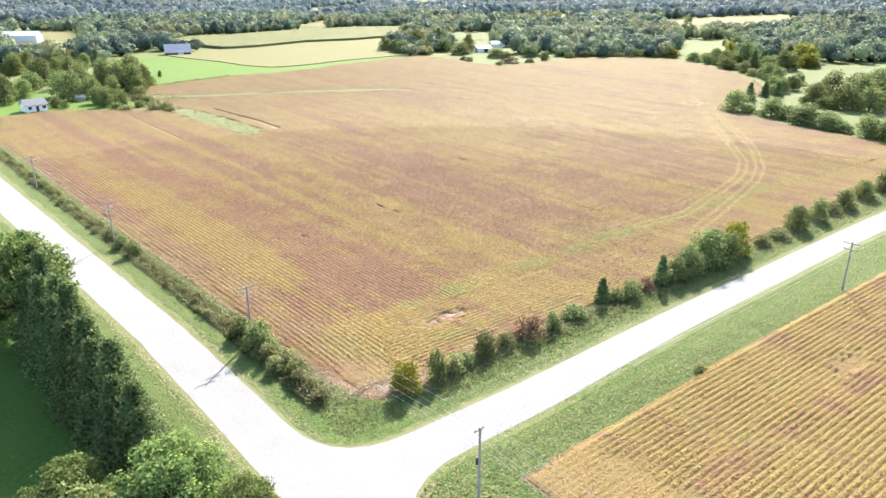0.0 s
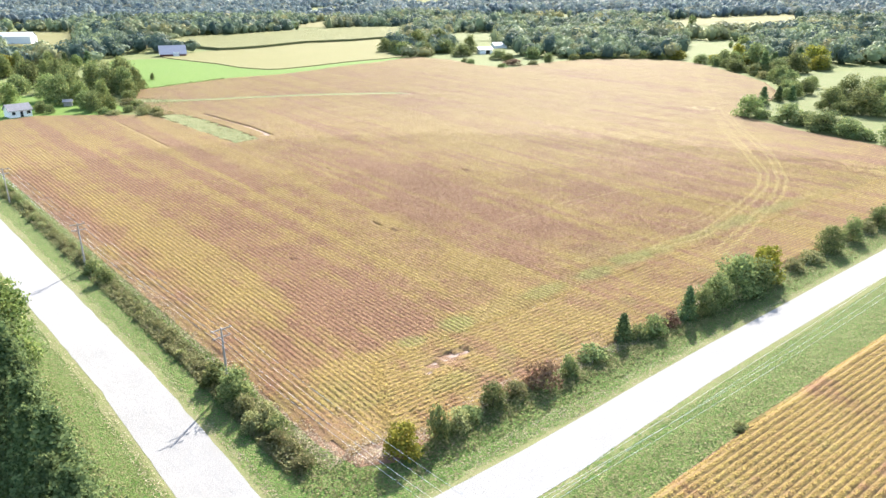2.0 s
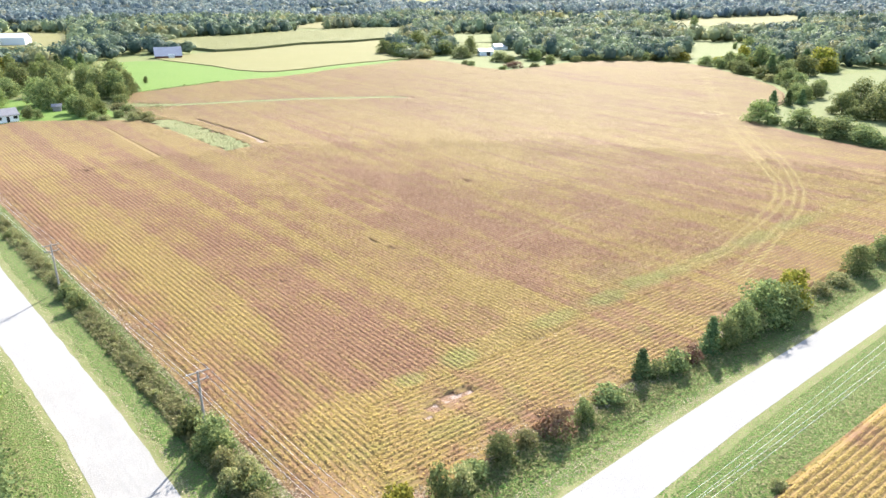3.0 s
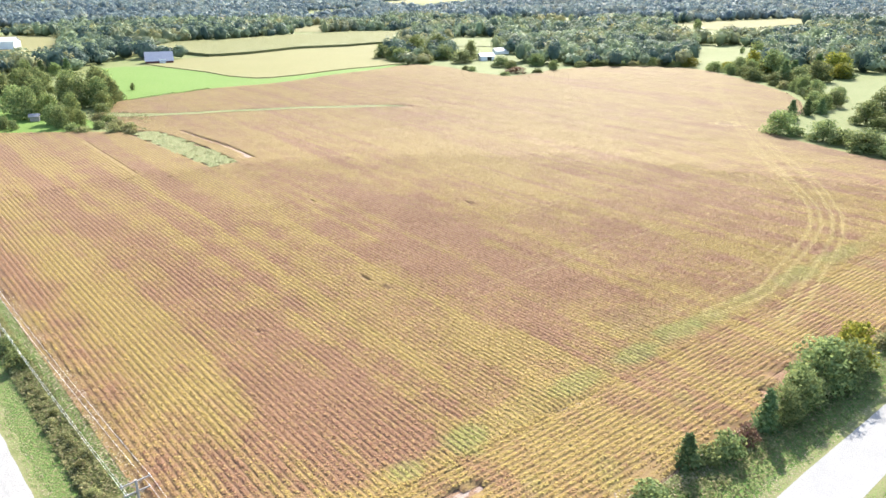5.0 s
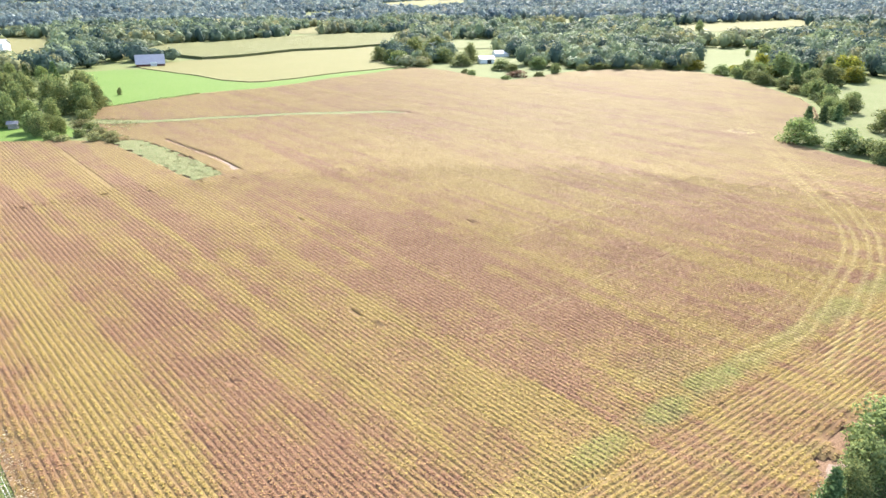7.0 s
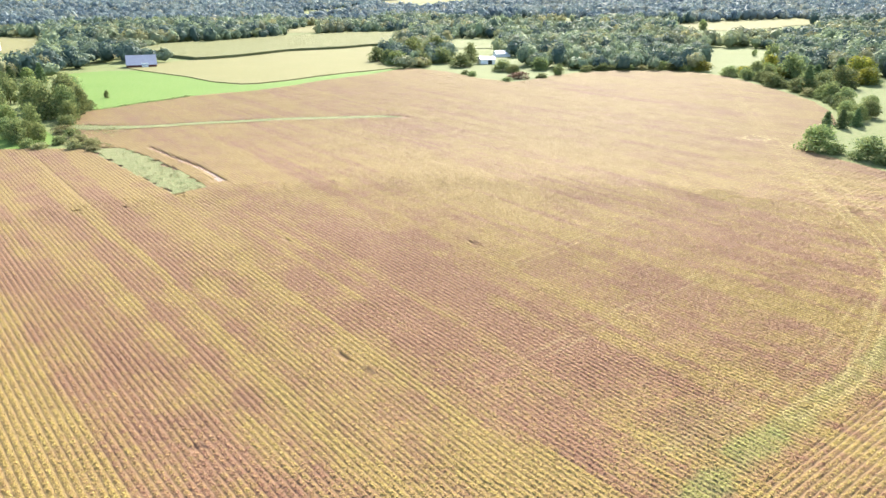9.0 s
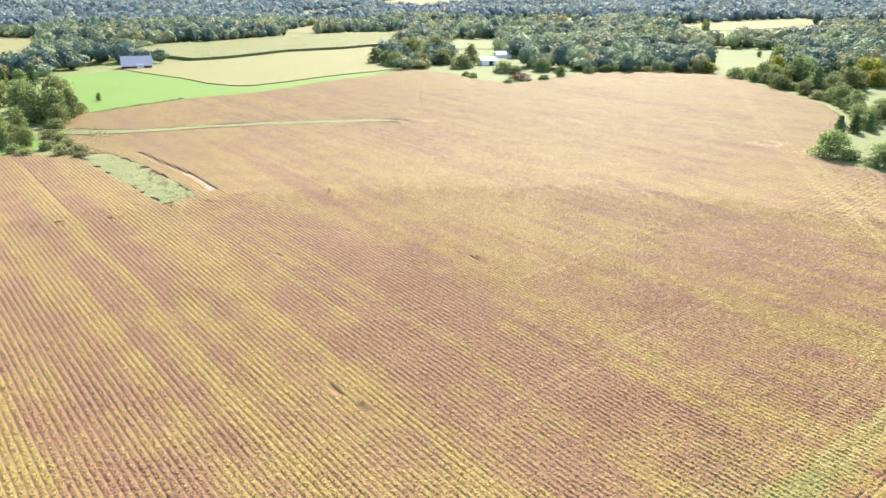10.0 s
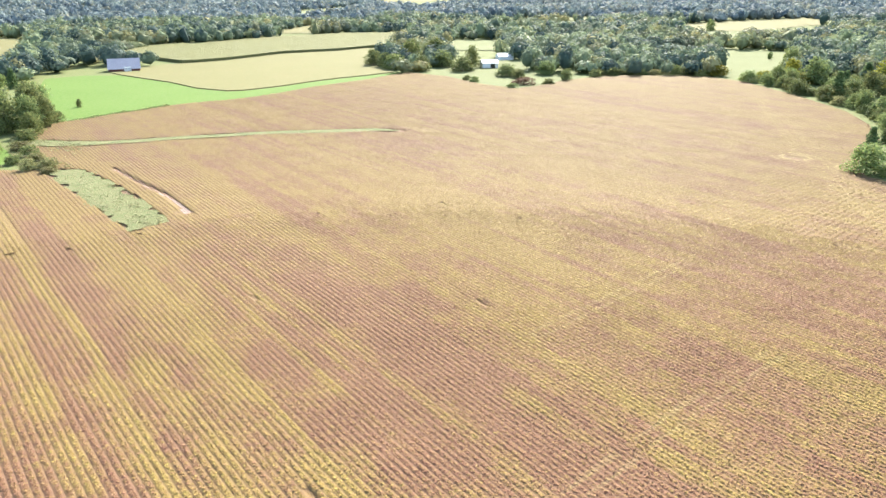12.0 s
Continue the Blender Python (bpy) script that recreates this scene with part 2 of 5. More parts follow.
M_BARNROOF = patchy("grey_barn_roof", (0.36, 0.35, 0.39), (0.42, 0.41, 0.44), (0.3, 0.28, 0.3), 4.0, 0.5, bump=0.01)
M_REDWOOD = patchy("red_barn_boards", (0.13, 0.05, 0.045), (0.17, 0.07, 0.06), (0.1, 0.05, 0.05), 2.0, bump=0.01)
M_GLASS, _t, _s = material("dark_window_glass", 0.08, 0.5)
_s.inputs["Base Color"].default_value = (0.02, 0.025, 0.03, 1)

# ---------------------------------------------------------------- plan
# u runs along the west road (and the long rows), v across it; e along the south road, w across it
LONG, ACROSS = radians(-49.8), radians(40.2)
EAST = radians(37.2)
DU, DV = np.array([math.cos(LONG), math.sin(LONG)]), np.array([math.cos(ACROSS), math.sin(ACROSS)])
DE, DW = np.array([math.cos(EAST), math.sin(EAST)]), np.array([-math.sin(EAST), math.cos(EAST)])
V0, V1 = 22.3, 28.5                       # edges of the west road
W0, W1 = 48.1, 53.9                       # edges of the south road


def uv(u, v):
    return u * DU[0] + v * DV[0], u * DU[1] + v * DV[1]


def west(u, v):
    """Along the west road: its lines are spread with distance to fit the camera's view."""
    return uv(u, v + min(60.0, max(-60.0, v - 54.0)) * 0.0014 * max(0.0, -90.0 - u))


def unspread(u, v):
    """The row line that passes a place."""
    f, d = 1 + 0.0014 * np.maximum(0, -90.0 - u), v - 54.0
    return 54.0 + np.where(np.abs(d) < 60 * f, d / f, d - np.sign(d) * 60 * (f - 1))


def ew(e, w):
    return e * DE[0] + w * DW[0], e * DE[1] + w * DW[1]


def cross_vw(v, w):
    """Where the line v meets the line w."""
    k = DV[0] * DW[1] - DV[1] * DW[0]
    return (v * DW[1] - DV[1] * w) / k, (DV[0] * w - DW[0] * v) / k


HAY_EDGE = [(-19.0, 521.0), (-27.0, 512.0), (-42.0, 487.0), (-55.0, 470.0), (-68.0, 454.0), (-78.0, 435.5), (-88.5, 420.5), (-99.0, 410.0), (-110.0, 403.5), (-119.0, 395.5), (-126.0, 382.5), (-134.0, 372.5),
            (-140.0, 361.0), (-147.0, 353.5), (-149.0, 336.0)]
FIELD = [cross_vw(36.8, 66.0), cross_vw(38.0, 60.5), cross_vw(41.5, 58.8), cross_vw(48.0, 60.0), cross_vw(60.0, 61.6), (120.0, 169.8), (152.0, 194.0), (137.0, 213.0), (122.0, 240.0), (113.0, 268.0), (116.0, 279.0), (146.0, 318.0),
         (158.0, 345.0), (165.0, 372.0), (167.0, 420.0), (163.0, 470.0), (154.0, 490.0), (137.0, 500.0), (98.0, 500.0), (68.0, 480.0), (50.0, 456.0),
         (38.0, 446.0), (22.0, 463.0), (4.0, 498.0)] + HAY_EDGE + [(-132.0, 306.0),
         (-118.0, 288.0), (-108.0, 280.0), (-133.0, 279.0), (-156.0, 278.0), (-168.0, 262.0), west(-262.0, 36.4), uv(-90.0, 36.4)]
WATERWAY = [(-115.5, 280.5), (-100.0, 278.5), (-89.0, 268.0), (-75.4, 253.0), (-63.7, 238.2), (-59.6, 232.2), (-61.3, 230.3), (-65.5, 226.0), (-72.4, 233.5), (-83.4, 246.3), (-98.3, 262.5), (-111.4, 277.5)]
SCAR = [(-93.0, 280.4), (-79.0, 265.0), (-66.8, 251.8), (-57.8, 239.0)]
TERRACE = [(-139.0, 316.5), (-126.0, 314.0), (-117.0, 314.4), (-108.8, 316.0), (-100.5, 318.4), (-92.4, 322.0), (-83.7, 324.7), (-74.8, 327.0), (-66.0, 330.0), (-56.4, 332.0), (-37.0, 334.3), (-24.0, 336.4), (-15.5, 334.5)]
SOUTH_FIELD = [cross_vw(41.5, 39.4), cross_vw(60.0, 40.0), ew(95.0, 40.7), ew(330.0, 40.7), ew(330.0, -60.0), cross_vw(41.5, -60.0)]
BARE_E, BARE_W = 87.0, 29.9                # a bare spot in the south field
TRACK_A = [(142.0, 403.0), (120.0, 332.0), (108.5, 296.0), (94.5, 240.0), (88.0, 208.0), (83.0, 186.0), (77.2, 173.5), (71.0, 164.0), (63.0, 154.0), (51.0, 138.8), (39.7, 131.5)]
TRACK_B = [(131.0, 353.0), (107.4, 275.0), (99.7, 239.3), (95.7, 215.4), (90.5, 195.6), (84.6, 179.0), (76.9, 164.8), (66.3, 150.3), (56.2, 136.8), (50.0, 128.9)]
FAINT_TRACKS = ([(24.3, 124.8), (40.8, 137.8), (53.4, 148.4), (66.0, 161.9)], [(4.6, 138.7), (27.7, 159.5), (45.0, 173.5)], [(13.1, 179.3), (30.4, 195.0), (44.0, 207.0)])


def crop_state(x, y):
    """Tone (rust to gold), freshness and growth of the crop at a place."""
    u, v, w = x * DU[0] + y * DU[1], x * DV[0] + y * DV[1], x * DW[0] + y * DW[1]
    e = x * DE[0] + y * DE[1]
    v = unspread(u, v)
    tone = 0.46 + 0.65 * (cloud(u, v * 14, 95, 11) - 0.5) + 0.9 * (cloud(u, v * 45, 75, 15) - 0.5) + 0.35 * (cloud(u * 0.5, v * 2.4, 30, 12) - 0.5)
    tone += 0.55 * (cloud(x, y, 5, 13) - 0.5) + 0.34 * (cloud(x, y, 34, 14) - 0.5) + 0.34 * (cloud(x, y, 0.9, 16) - 0.5) + 0.42 * (cloud(u * 0.5, v, 2.2, 58) - 0.5)
    tone += 0.26 * ramp(v, 54, 47)                                    # the west side ripens later
    ragged = 5.0 * (cloud(u, v * 3, 12, 25) - 0.5)
    for u0, u1, v0, v1, edge, more in ((-330, -86, 52.4, 57.4, 1.1, -0.62), (-300, -130, 61.2, 62.8, 0.7, 0.3), (-205, -160, 70.0, 72.0, 1.0, -0.45), (-150, -105, 95.0, 98.5, 1.5, -0.35), (-136, -124, 99.0, 102.5, 1.2, 0.4), (-122, -108, 108.0, 112.0, 1.5, 0.4), (-290, -84, 72.2, 73.6, 0.5, 0.75), (-215, -84, 84.7, 86.4, 0.6, 0.6),
                                       (-285, -160, 74.5, 79.5, 1.2, -0.5), (-262, -238, 56.0, 63.0, 2.0, 0.4), (-270, -180, 115.0, 140.0, 4.0, -0.3), (-108, -80, 62.0, 69.0, 2.0, -0.25),
                                       (-135, -85, 92.0, 112.0, 6.0, -0.3), (-140, -95, 136.0, 150.0, 5.0, -0.28), (-300, -200, 62.0, 72.0, 3.0, -0.2), (-185, -150, 120.0, 134.0, 4.0, -0.2), (-240, -150, 150.0, 154.0, 2.0, 0.3),
                                       (-96, -76, 82.0, 89.5, 2.0, 0.45), (-215, -148, 36.0, 40.5, 1.2, -0.5), (-335, -238, 38.0, 56.0, 4.0, -0.3), (-300, -215, 88.0, 98.0, 3.0, 0.3), (-175, -95, 100.0, 108.0, 3.0, -0.15)):
        tone += more * ramp(u + 2 * ragged, u0 - 8, u0 + 8) * ramp(u + 2 * ragged, u1 + 8, u1 - 8) * ramp(v + 0.4 * ragged, v0 - edge, v0 + edge) * ramp(v + 0.4 * ragged, v1 + edge, v1 - edge)
    tone -= 0.5 * ramp(w + ragged * 0.3, 79.3, 80.8) * ramp(w, 104, 92) * ramp(v + 0.3 * ragged, 41, 45) * ramp(v, 64.5, 61)        # a rust block that ends at the turning strip
    tone += 0.34 * ramp(w, 79.5, 78.3) * ramp(w, 63.5, 67) * ramp(v, 40, 45) * ramp(e, 66, 58)
    headland = ramp(w, 78.5, 76.5)
    tone += headland * 0.16 + 0.32 * (w < 42) + 0.22 * ramp(y, 170, 300) - 0.1 * ramp(v, 88, 105) * ramp(y, 260, 180) - 0.5 * (w < 42) * ramp(np.abs(w - 27 - 2 * (cloud(x, y, 12, 24) - 0.5)), 2.2, 1.2)
    turning = ramp(np.abs(w - 79.8 - 1.5 * (cloud(x, y, 16, 17) - 0.5)), 3.2, 1.2) * ramp(e, 56, 64)   # late strip where the rows meet
    tone += 0.5 * turning * ramp(cloud(x, y, 12, 18), 0.2, 0.5)
    wheels = np.minimum(np.abs(off_line(x, y, TRACK_A) - 0.95), np.abs(off_line(x, y, TRACK_B) - 0.95))
    faint = np.full(np.shape(x), 9.0)
    for line in FAINT_TRACKS:
        faint = np.minimum(faint, np.abs(off_line(x, y, line) - 0.95))
    on_track = np.minimum(off_line(x, y, TRACK_A), off_line(x, y, TRACK_B))
    tone += 0.3 * ramp(wheels, 0.8, 0.4) + 0.06 * ramp(on_track, 6, 2)
    ripe = 0.34 * ramp(wheels, 0.5, 0.24) * (0.3 + 0.7 * ramp(y, 290, 210)) + 0.24 * ramp(faint, 0.4, 0.18) * ramp(cloud(x, y, 3.0, 44), 0.15, 0.5)
    for cx, cy in ((104.0, 290.0), (113.0, 276.0)):
        ripe = ripe + 0.42 * ramp(np.abs(np.mod(np.hypot(x - cx, y - cy), 2.6) - 1.3), 0.6, 0.3) * (np.hypot(x - cx, y - cy) < 6.5)
    fresh = 0.0 * tone
    for e0, w0, re, rw, more in ((62.0, 78.8, 3.0, 2.6, 0.55), (53.9, 78.4, 2.0, 1.6, 0.5), (52.5, 67.2, 4.2, 2.0, 0.3), (42.0, 69.5, 3.0, 1.5, 0.22), (80.0, 79.4, 4.5, 1.8, 0.4), (92.5, 79.6, 4.6, 1.8, 0.52), (102.0, 80.4, 4.4, 2.3, 0.52), (110.0, 80.0, 5.0, 1.8, 0.35), (122.0, 80.6, 6.0, 1.5, 0.25),
                                 (136.0, 80.2, 8.0, 2.2, 0.4), (152.0, 80.4, 9.0, 2.0, 0.35), (100.0, 86.0, 7.0, 4.0, 0.12)):
        fresh += more * ramp(np.hypot((e - e0) / re, (w - w0) / rw) + 0.5 * (cloud(x, y, 1.6, 19) - 0.5), 1.25, 0.6)
    fresh += 0.2 * ramp(cloud(x, y, 4, 20), 0.72, 0.9) * headland + 0.1 * turning
    grow = np.ones(np.shape(x))
    for cx, cy, r in ((104.0, 290.0, 1.6), (-1.6, 89.2, 0.7), (0.6, 91.6, 0.8), (2.6, 92.6, 0.6), (-2.2, 87.2, 0.5), (42.9, 112.8, 1.8), (47.1, 115.8, 1.6), (39.6, 109.0, 1.5), (45.3, 113.6, 1.7), (39.5, 108.2, 1.4), (25.8, 97.4, 1.1), (32.0, 101.3, 1.2)):
        grow -= ramp(np.hypot(x - cx, y - cy) / r + 0.9 * (cloud(x, y, 1.2, 21) - 0.5), 2.3, 0.4)
    grow -= 0.5 * ramp(np.hypot((e - 54.5) * 0.55, w - 72.0) + 1.5 * (cloud(x, y, 1.5, 46) - 0.5), 3.0, 1.0) + 0.9 * ramp(np.hypot(x + 59.2, y - 239.4), 2.6, 1.0)
    grow -= ramp(off_line(x, y, SCAR), 1.3, 0.4) + ramp(off_line(x, y, TERRACE) - 1.6 * ramp(x, -100, -125) + 1.4 * (cloud(x, y, 4.0, 45) - 0.5), 3.1, 2.5)
    for u0, v0, r in ((-120.3, 82.3, 1.6), (-114.8, 82.6, 1.4), (-141.4, 122.7, 1.8), (-167.3, 95.9, 1.2), (-113.6, 60.4, 0.9)):
        grow -= 0.72 * ramp(np.hypot((u - u0) / r, (v - v0) / 0.45), 1.3, 0.7)      # short gaps in single rows
    grow -= 0.45 * ramp(np.abs(w - 76.5) + 0.5 * cloud(x, y, 0.8, 27), 1.0, 0.5) * ramp(np.abs(e - 76.4) + 2 * (cloud(x, y, 1.5, 26) - 0.5), 4.2, 2.8)
    grow -= 0.28 * ramp(np.abs(v - 73.9), 0.6, 0.3) * (u > -278) * (u < -221)
    grow -= inside(x, y, WATERWAY) * 1.0
    south = (w < 42) * 1.0
    grow -= south * 0.58 * ramp(np.hypot(v - 42, (w - 36) * 0.8) + 7 * (cloud(x, y, 2.5, 30) - 0.5), 16, 6)       # thin stand at the corner
    grow -= south * 0.62 * ramp(np.hypot((e - BARE_E) * 0.55, w - BARE_W) + 2.6 * (cloud(x, y, 1.2, 38) - 0.5), 2.6, 1.4)
    grow -= 0.62 * ramp(w + 3 * (cloud(x, y, 5, 22) - 0.5), 65.5, 62.0) * ramp(cloud(x, y, 6, 23), 0.25, 0.5) * (w > 50)
    grow -= 0.6 * ramp(v + 2 * (cloud(x, y, 3, 28) - 0.5), 39.0, 36.8) * (w > 50) + 0.5 * ramp(np.hypot(v - 40, w - 62) + 4 * (cloud(x, y, 2, 29) - 0.5), 9, 4)
    tone = 0.53 + 1.08 * (tone - 0.48)
    return np.clip(tone, 0, 1), np.clip(fresh, 0, 1), np.clip(grow, 0, 1), np.clip(ripe, 0, 1)


# ---------------------------------------------------------------- ground, roads, sheets
def sheet(name, outline, z, mat, label, category, kind="structure"):
    bm = bmesh.new()
    bm.faces.new([bm.verts.new((x, y, z)) for x, y in outline])
    bmesh.ops.recalc_face_normals(bm, faces=bm.faces)
    if bm.faces[:][0].normal.z < 0:
        bmesh.ops.reverse_faces(bm, faces=bm.faces)
    bmesh.ops.triangulate(bm, faces=bm.faces)
    return tagged(part(name, bm, mat), label, category, kind=kind)


def spread(reach, first, n):
    """Steps that widen away from the middle."""
    s = np.linspace(-1, 1, n)
    return np.sign(s) * (first * np.abs(s) + (reach - first) * np.abs(s) ** 3.2)


def ground():
    gx, gy = np.meshgrid(spread(4700, 500, 161), spread(4700, 500, 161) + 100, indexing="ij")
    n = gx.shape[0]
    k = np.arange(n * n).reshape(n, n)
    faces = np.stack([k[:-1, :-1], k[1:, :-1], k[1:, 1:], k[:-1, 1:]], -1).reshape(-1, 4)
    ob = solid("ground", np.stack([gx, gy, terrain(gx, gy)], -1).reshape(-1, 3), faces, M_GROUND)
    tagged(ob, "rough green meadow ground with drier patches", "ground", kind="structure")


ground()


def arc(corner, one, two, r, n=8):
    """Rounds the corner between the ways one and two, starting r along one."""
    c, one, two = np.array(corner), np.array(one), np.array(two)
    p, q = c + one * r, c + two * r
    return [tuple((1 - s) ** 2 * p + 2 * s * (1 - s) * c + s * s * q) for s in np.linspace(0, 1, n)]


def wavy(line, amount, seed):
    """Adds uneven points along a chain."""
    out = []
    for (x0, y0), (x1, y1) in zip(line, line[1:]):
        n = max(1, int(math.hypot(x1 - x0, y1 - y0) / 1.5)) if math.hypot(x0, y0 - 60) < 330 else 1
        for i in range(n):
            x, y = x0 + (x1 - x0) * i / n, y0 + (y1 - y0) * i / n
            g = amount * float(cloud(x, y, 2.2, seed) - 0.5)
            out.append((x + g, y + g))
    return out + [line[-1]]


def road_outline(grow):
    v0, v1, w0, w1 = V0 - grow, V1 + grow, W0 - grow, W1 + grow
    north = arc(cross_vw(v1, w1 - 1.6), -DU, DE, 9.0 - grow) + [ew(e, w1 + k) for e, k in ((50.0, -1.5), (60.0, -1.1), (72.0, -0.5), (86.0, 0.0), (104.0, 0.3), (122.0, 0.8), (146.0, 1.3))]
    south = [ew(e, w0 + k) for e, k in ((148.0, 1.8), (132.0, 1.6), (110.0, 1.1), (93.0, 0.7), (78.0, 0.2), (64.0, -0.7), (52.0, -1.6))] + arc(cross_vw(v1, w0 - 1.9), DE, DU, 12.0 - grow)
    a = 0.14 if grow == 0 else 0.5
    return (wavy([west(-700, v1), west(-260, v1), uv(-90, v1)] + north + [ew(700, w1 + 4.0)], a, 31) + wavy([ew(700, w0 + 4.5)] + south + [uv(250, v1)], a, 32) + wavy([uv(250, v0), uv(-90, v0), west(-260, v0), west(-700, v0)], a, 33))


sheet("road_shoulder", road_outline(1.1), 0.012, M_SHOULDER, "worn gravel and dry grass shoulder of the road", "road shoulder")
sheet("road", road_outline(0.0), 0.03, M_GRAVEL, "bright pale gravel country road with rounded junction", "road")
for v0, v1, name in ((11.0, V0 - 0.6, "verge"), (V1 + 0.6, 35.8, "verge")):
    far = [uv(-90, v0), west(-420, v0), west(-420, v1), uv(-90, v1)]
    if v0 < 20:
        sheet(name, far + [uv(200, v1), uv(200, v0)], 0.006, M_VERGE, "grassy verge beside the gravel road", "verge")
    else:
        sheet(name, far + [cross_vw(v1, 62.8), ew(420, 62.8), ew(420, W1 + 2.8), ew(146, W1 + 1.8), ew(86, W1 + 0.5), ew(60, W1 - 0.6)] + arc(cross_vw(v0, W1 - 0.8), DE, -DU, 8.4), 0.006, M_VERGE,
              "overgrown grassy verge between road and field", "verge")
sheet("verge", [ew(80, W0 - 0.4), ew(148, W0 + 1.2), ew(420, W0 + 2.4), ew(420, 40.0), cross_vw(41.5, 39.0), uv(200, 41.5), uv(200, V1 + 0.6)] + arc(cross_vw(V1 + 0.6, W0 - 1.8), DU, DE, 11.0), 0.006, M_VERGE,
      "weedy green verge between road and crop", "verge")
sheet("lawn", [uv(-120, 11.0), uv(60, 11.0), uv(60, -70), uv(-120, -70)], 0.007, M_LAWN, "mown dark green lawn behind the conifers", "lawn")
sheet("field_soil", FIELD, 0.008, M_SOIL, "brown soil under the ripening soybeans", "soil")
for cx, cy, r in ((45.3, 114.0, 1.6), (39.5, 108.3, 1.5), (32.0, 101.7, 1.5), (25.8, 97.6, 1.3), (-0.8, 90.2, 0.8), (-2.0, 87.4, 0.45), (1.2, 92.0, 0.6), (2.8, 92.7, 0.4), (47.0, 115.8, 1.5), (-5.6, 72.6, 1.6)):
    ring = [tuple(np.array([cx, cy]) + q[0] * 1.7 * DE + q[1] * 0.7 * DW) for q in ((r * (0.6 + 0.8 * hashed(k, int(cx * 7), 37)) * math.cos(k * 0.4488), r * (0.6 + 0.8 * hashed(k, int(cx * 7), 37)) * math.sin(k * 0.4488)) for k in range(14))]
    sheet("bare_patch", ring, 0.016, M_BARE, "pale pinkish bare soil patch in the crop", "bare soil")
sheet("field_soil", SOUTH_FIELD, 0.008, M_SOIL, "brown soil under the ripening soybeans", "soil")
for e0, w0, r in ((87.0, 29.9, 1.1), (58.6, 27.3, 0.9), (50.9, 29.6, 0.6), (42.0, 36.0, 1.2), (46.5, 33.0, 0.9)):
    ring = [ew(e0 + 2.0 * r * (0.85 + 0.3 * hashed(k, int(e0), 39)) * math.cos(k * 0.4488), w0 + r * (0.85 + 0.3 * hashed(k, int(e0), 39)) * math.sin(k * 0.4488)) for k in range(14)]
    sheet("bare_patch", ring, 0.016, M_BARE, "pale pinkish bare soil patch in the crop", "bare soil")
sheet("waterway", wavy(WATERWAY + WATERWAY[:1], 3.0, 36)[:-1], 0.33, M_SWALE, "pale green grassed waterway in the field", "waterway")


def band(name, line, half, z, mat, label, category):
    """A strip along a chain of points."""
    left, right = [], []
    for i, p in enumerate(line):
        d = np.subtract(line[min(i + 1, len(line) - 1)], line[max(i - 1, 0)])
        n = np.array([-d[1], d[0]]) / np.hypot(*d) * half[i]
        left.append(tuple(p + n)), right.append(tuple(p - n))
    sheet(name, wavy(left, 0.8, 34) + wavy(right[::-1], 0.8, 35), z, mat, label, category)


band("terrace", TERRACE, (4.4, 4.0, 3.4, 2.9, 2.7, 2.6, 2.6, 2.6, 2.7, 2.7, 2.9, 2.4, 0.6), 0.36, M_SWALE, "narrow green grass terrace across the field", "terrace")
band("scar", SCAR, (0.1, 0.12, 0.25, 1.1), 0.02, M_BARE, "bare eroded strip beside the waterway", "bare soil")
SOY_EDGE = [(-191.0, 511.0), (-167.0, 491.0), (-148.0, 475.0), (-124.5, 450.0), (-107.0, 439.0), (-99.0, 441.0), (-83.0, 457.5), (-71.0, 475.5), (-58.0, 491.0), (-43.0, 504.5), (-28.0, 521.5)]
HAY = [(-227.0, 495.0), (-212.0, 511.0)] + SOY_EDGE + HAY_EDGE + [(-175.0, 380.0)]
sheet("hay_field", HAY, 0.01, M_HAY, "bright green mown hay field", "hay field")
sheet("yard", [(-14.0, 538.0), (6.0, 505.0), (24.0, 466.0), (40.0, 450.0), (52.0, 460.0), (72.0, 487.0), (84.0, 498.0), (62.0, 508.0), (50.0, 530.0), (60.0, 600.0), (20.0, 590.0)], 0.01, M_PASTURE,
      "mown pale green farmyard grass", "yard")
sheet("house_lawn", [(-200.0, 262.0), (-168.0, 263.0), (-156.0, 279.0), (-133.0, 279.0), (-125.0, 290.0), (-150.0, 320.0), (-220.0, 340.0), (-240.0, 300.0)], 0.01, M_HAY, "sunlit lawn round the white house", "lawn")
sheet("pasture", [(118.0, 278.0), (124.0, 240.0), (140.0, 212.0), (170.0, 200.0), (300.0, 330.0), (300.0, 470.0), (257.0, 437.0), (200.0, 408.0), (172.0, 372.0), (160.0, 345.0), (148.0, 318.0)], 0.01,
      M_PASTURE, "sunlit pale green pasture between tree clumps", "pasture")
sheet("pasture", [(172.0, 470.0), (195.0, 490.0), (285.0, 665.0), (230.0, 690.0), (185.0, 560.0), (160.0, 500.0)], 0.012, M_PASTURE, "pale green pasture behind the field edge", "pasture")
TAN = [(-205.0, 528.0)] + [(x - 0.5, y + 1.5) for x, y in SOY_EDGE] + [(-30.0, 535.0), (-44.0, 570.0), (-46.0, 700.0), (-63.0, 708.0), (-84.0, 680.0), (-125.0, 654.0), (-140.0, 625.0), (-154.0, 599.0), (-169.0, 583.0), (-185.0, 575.0)]
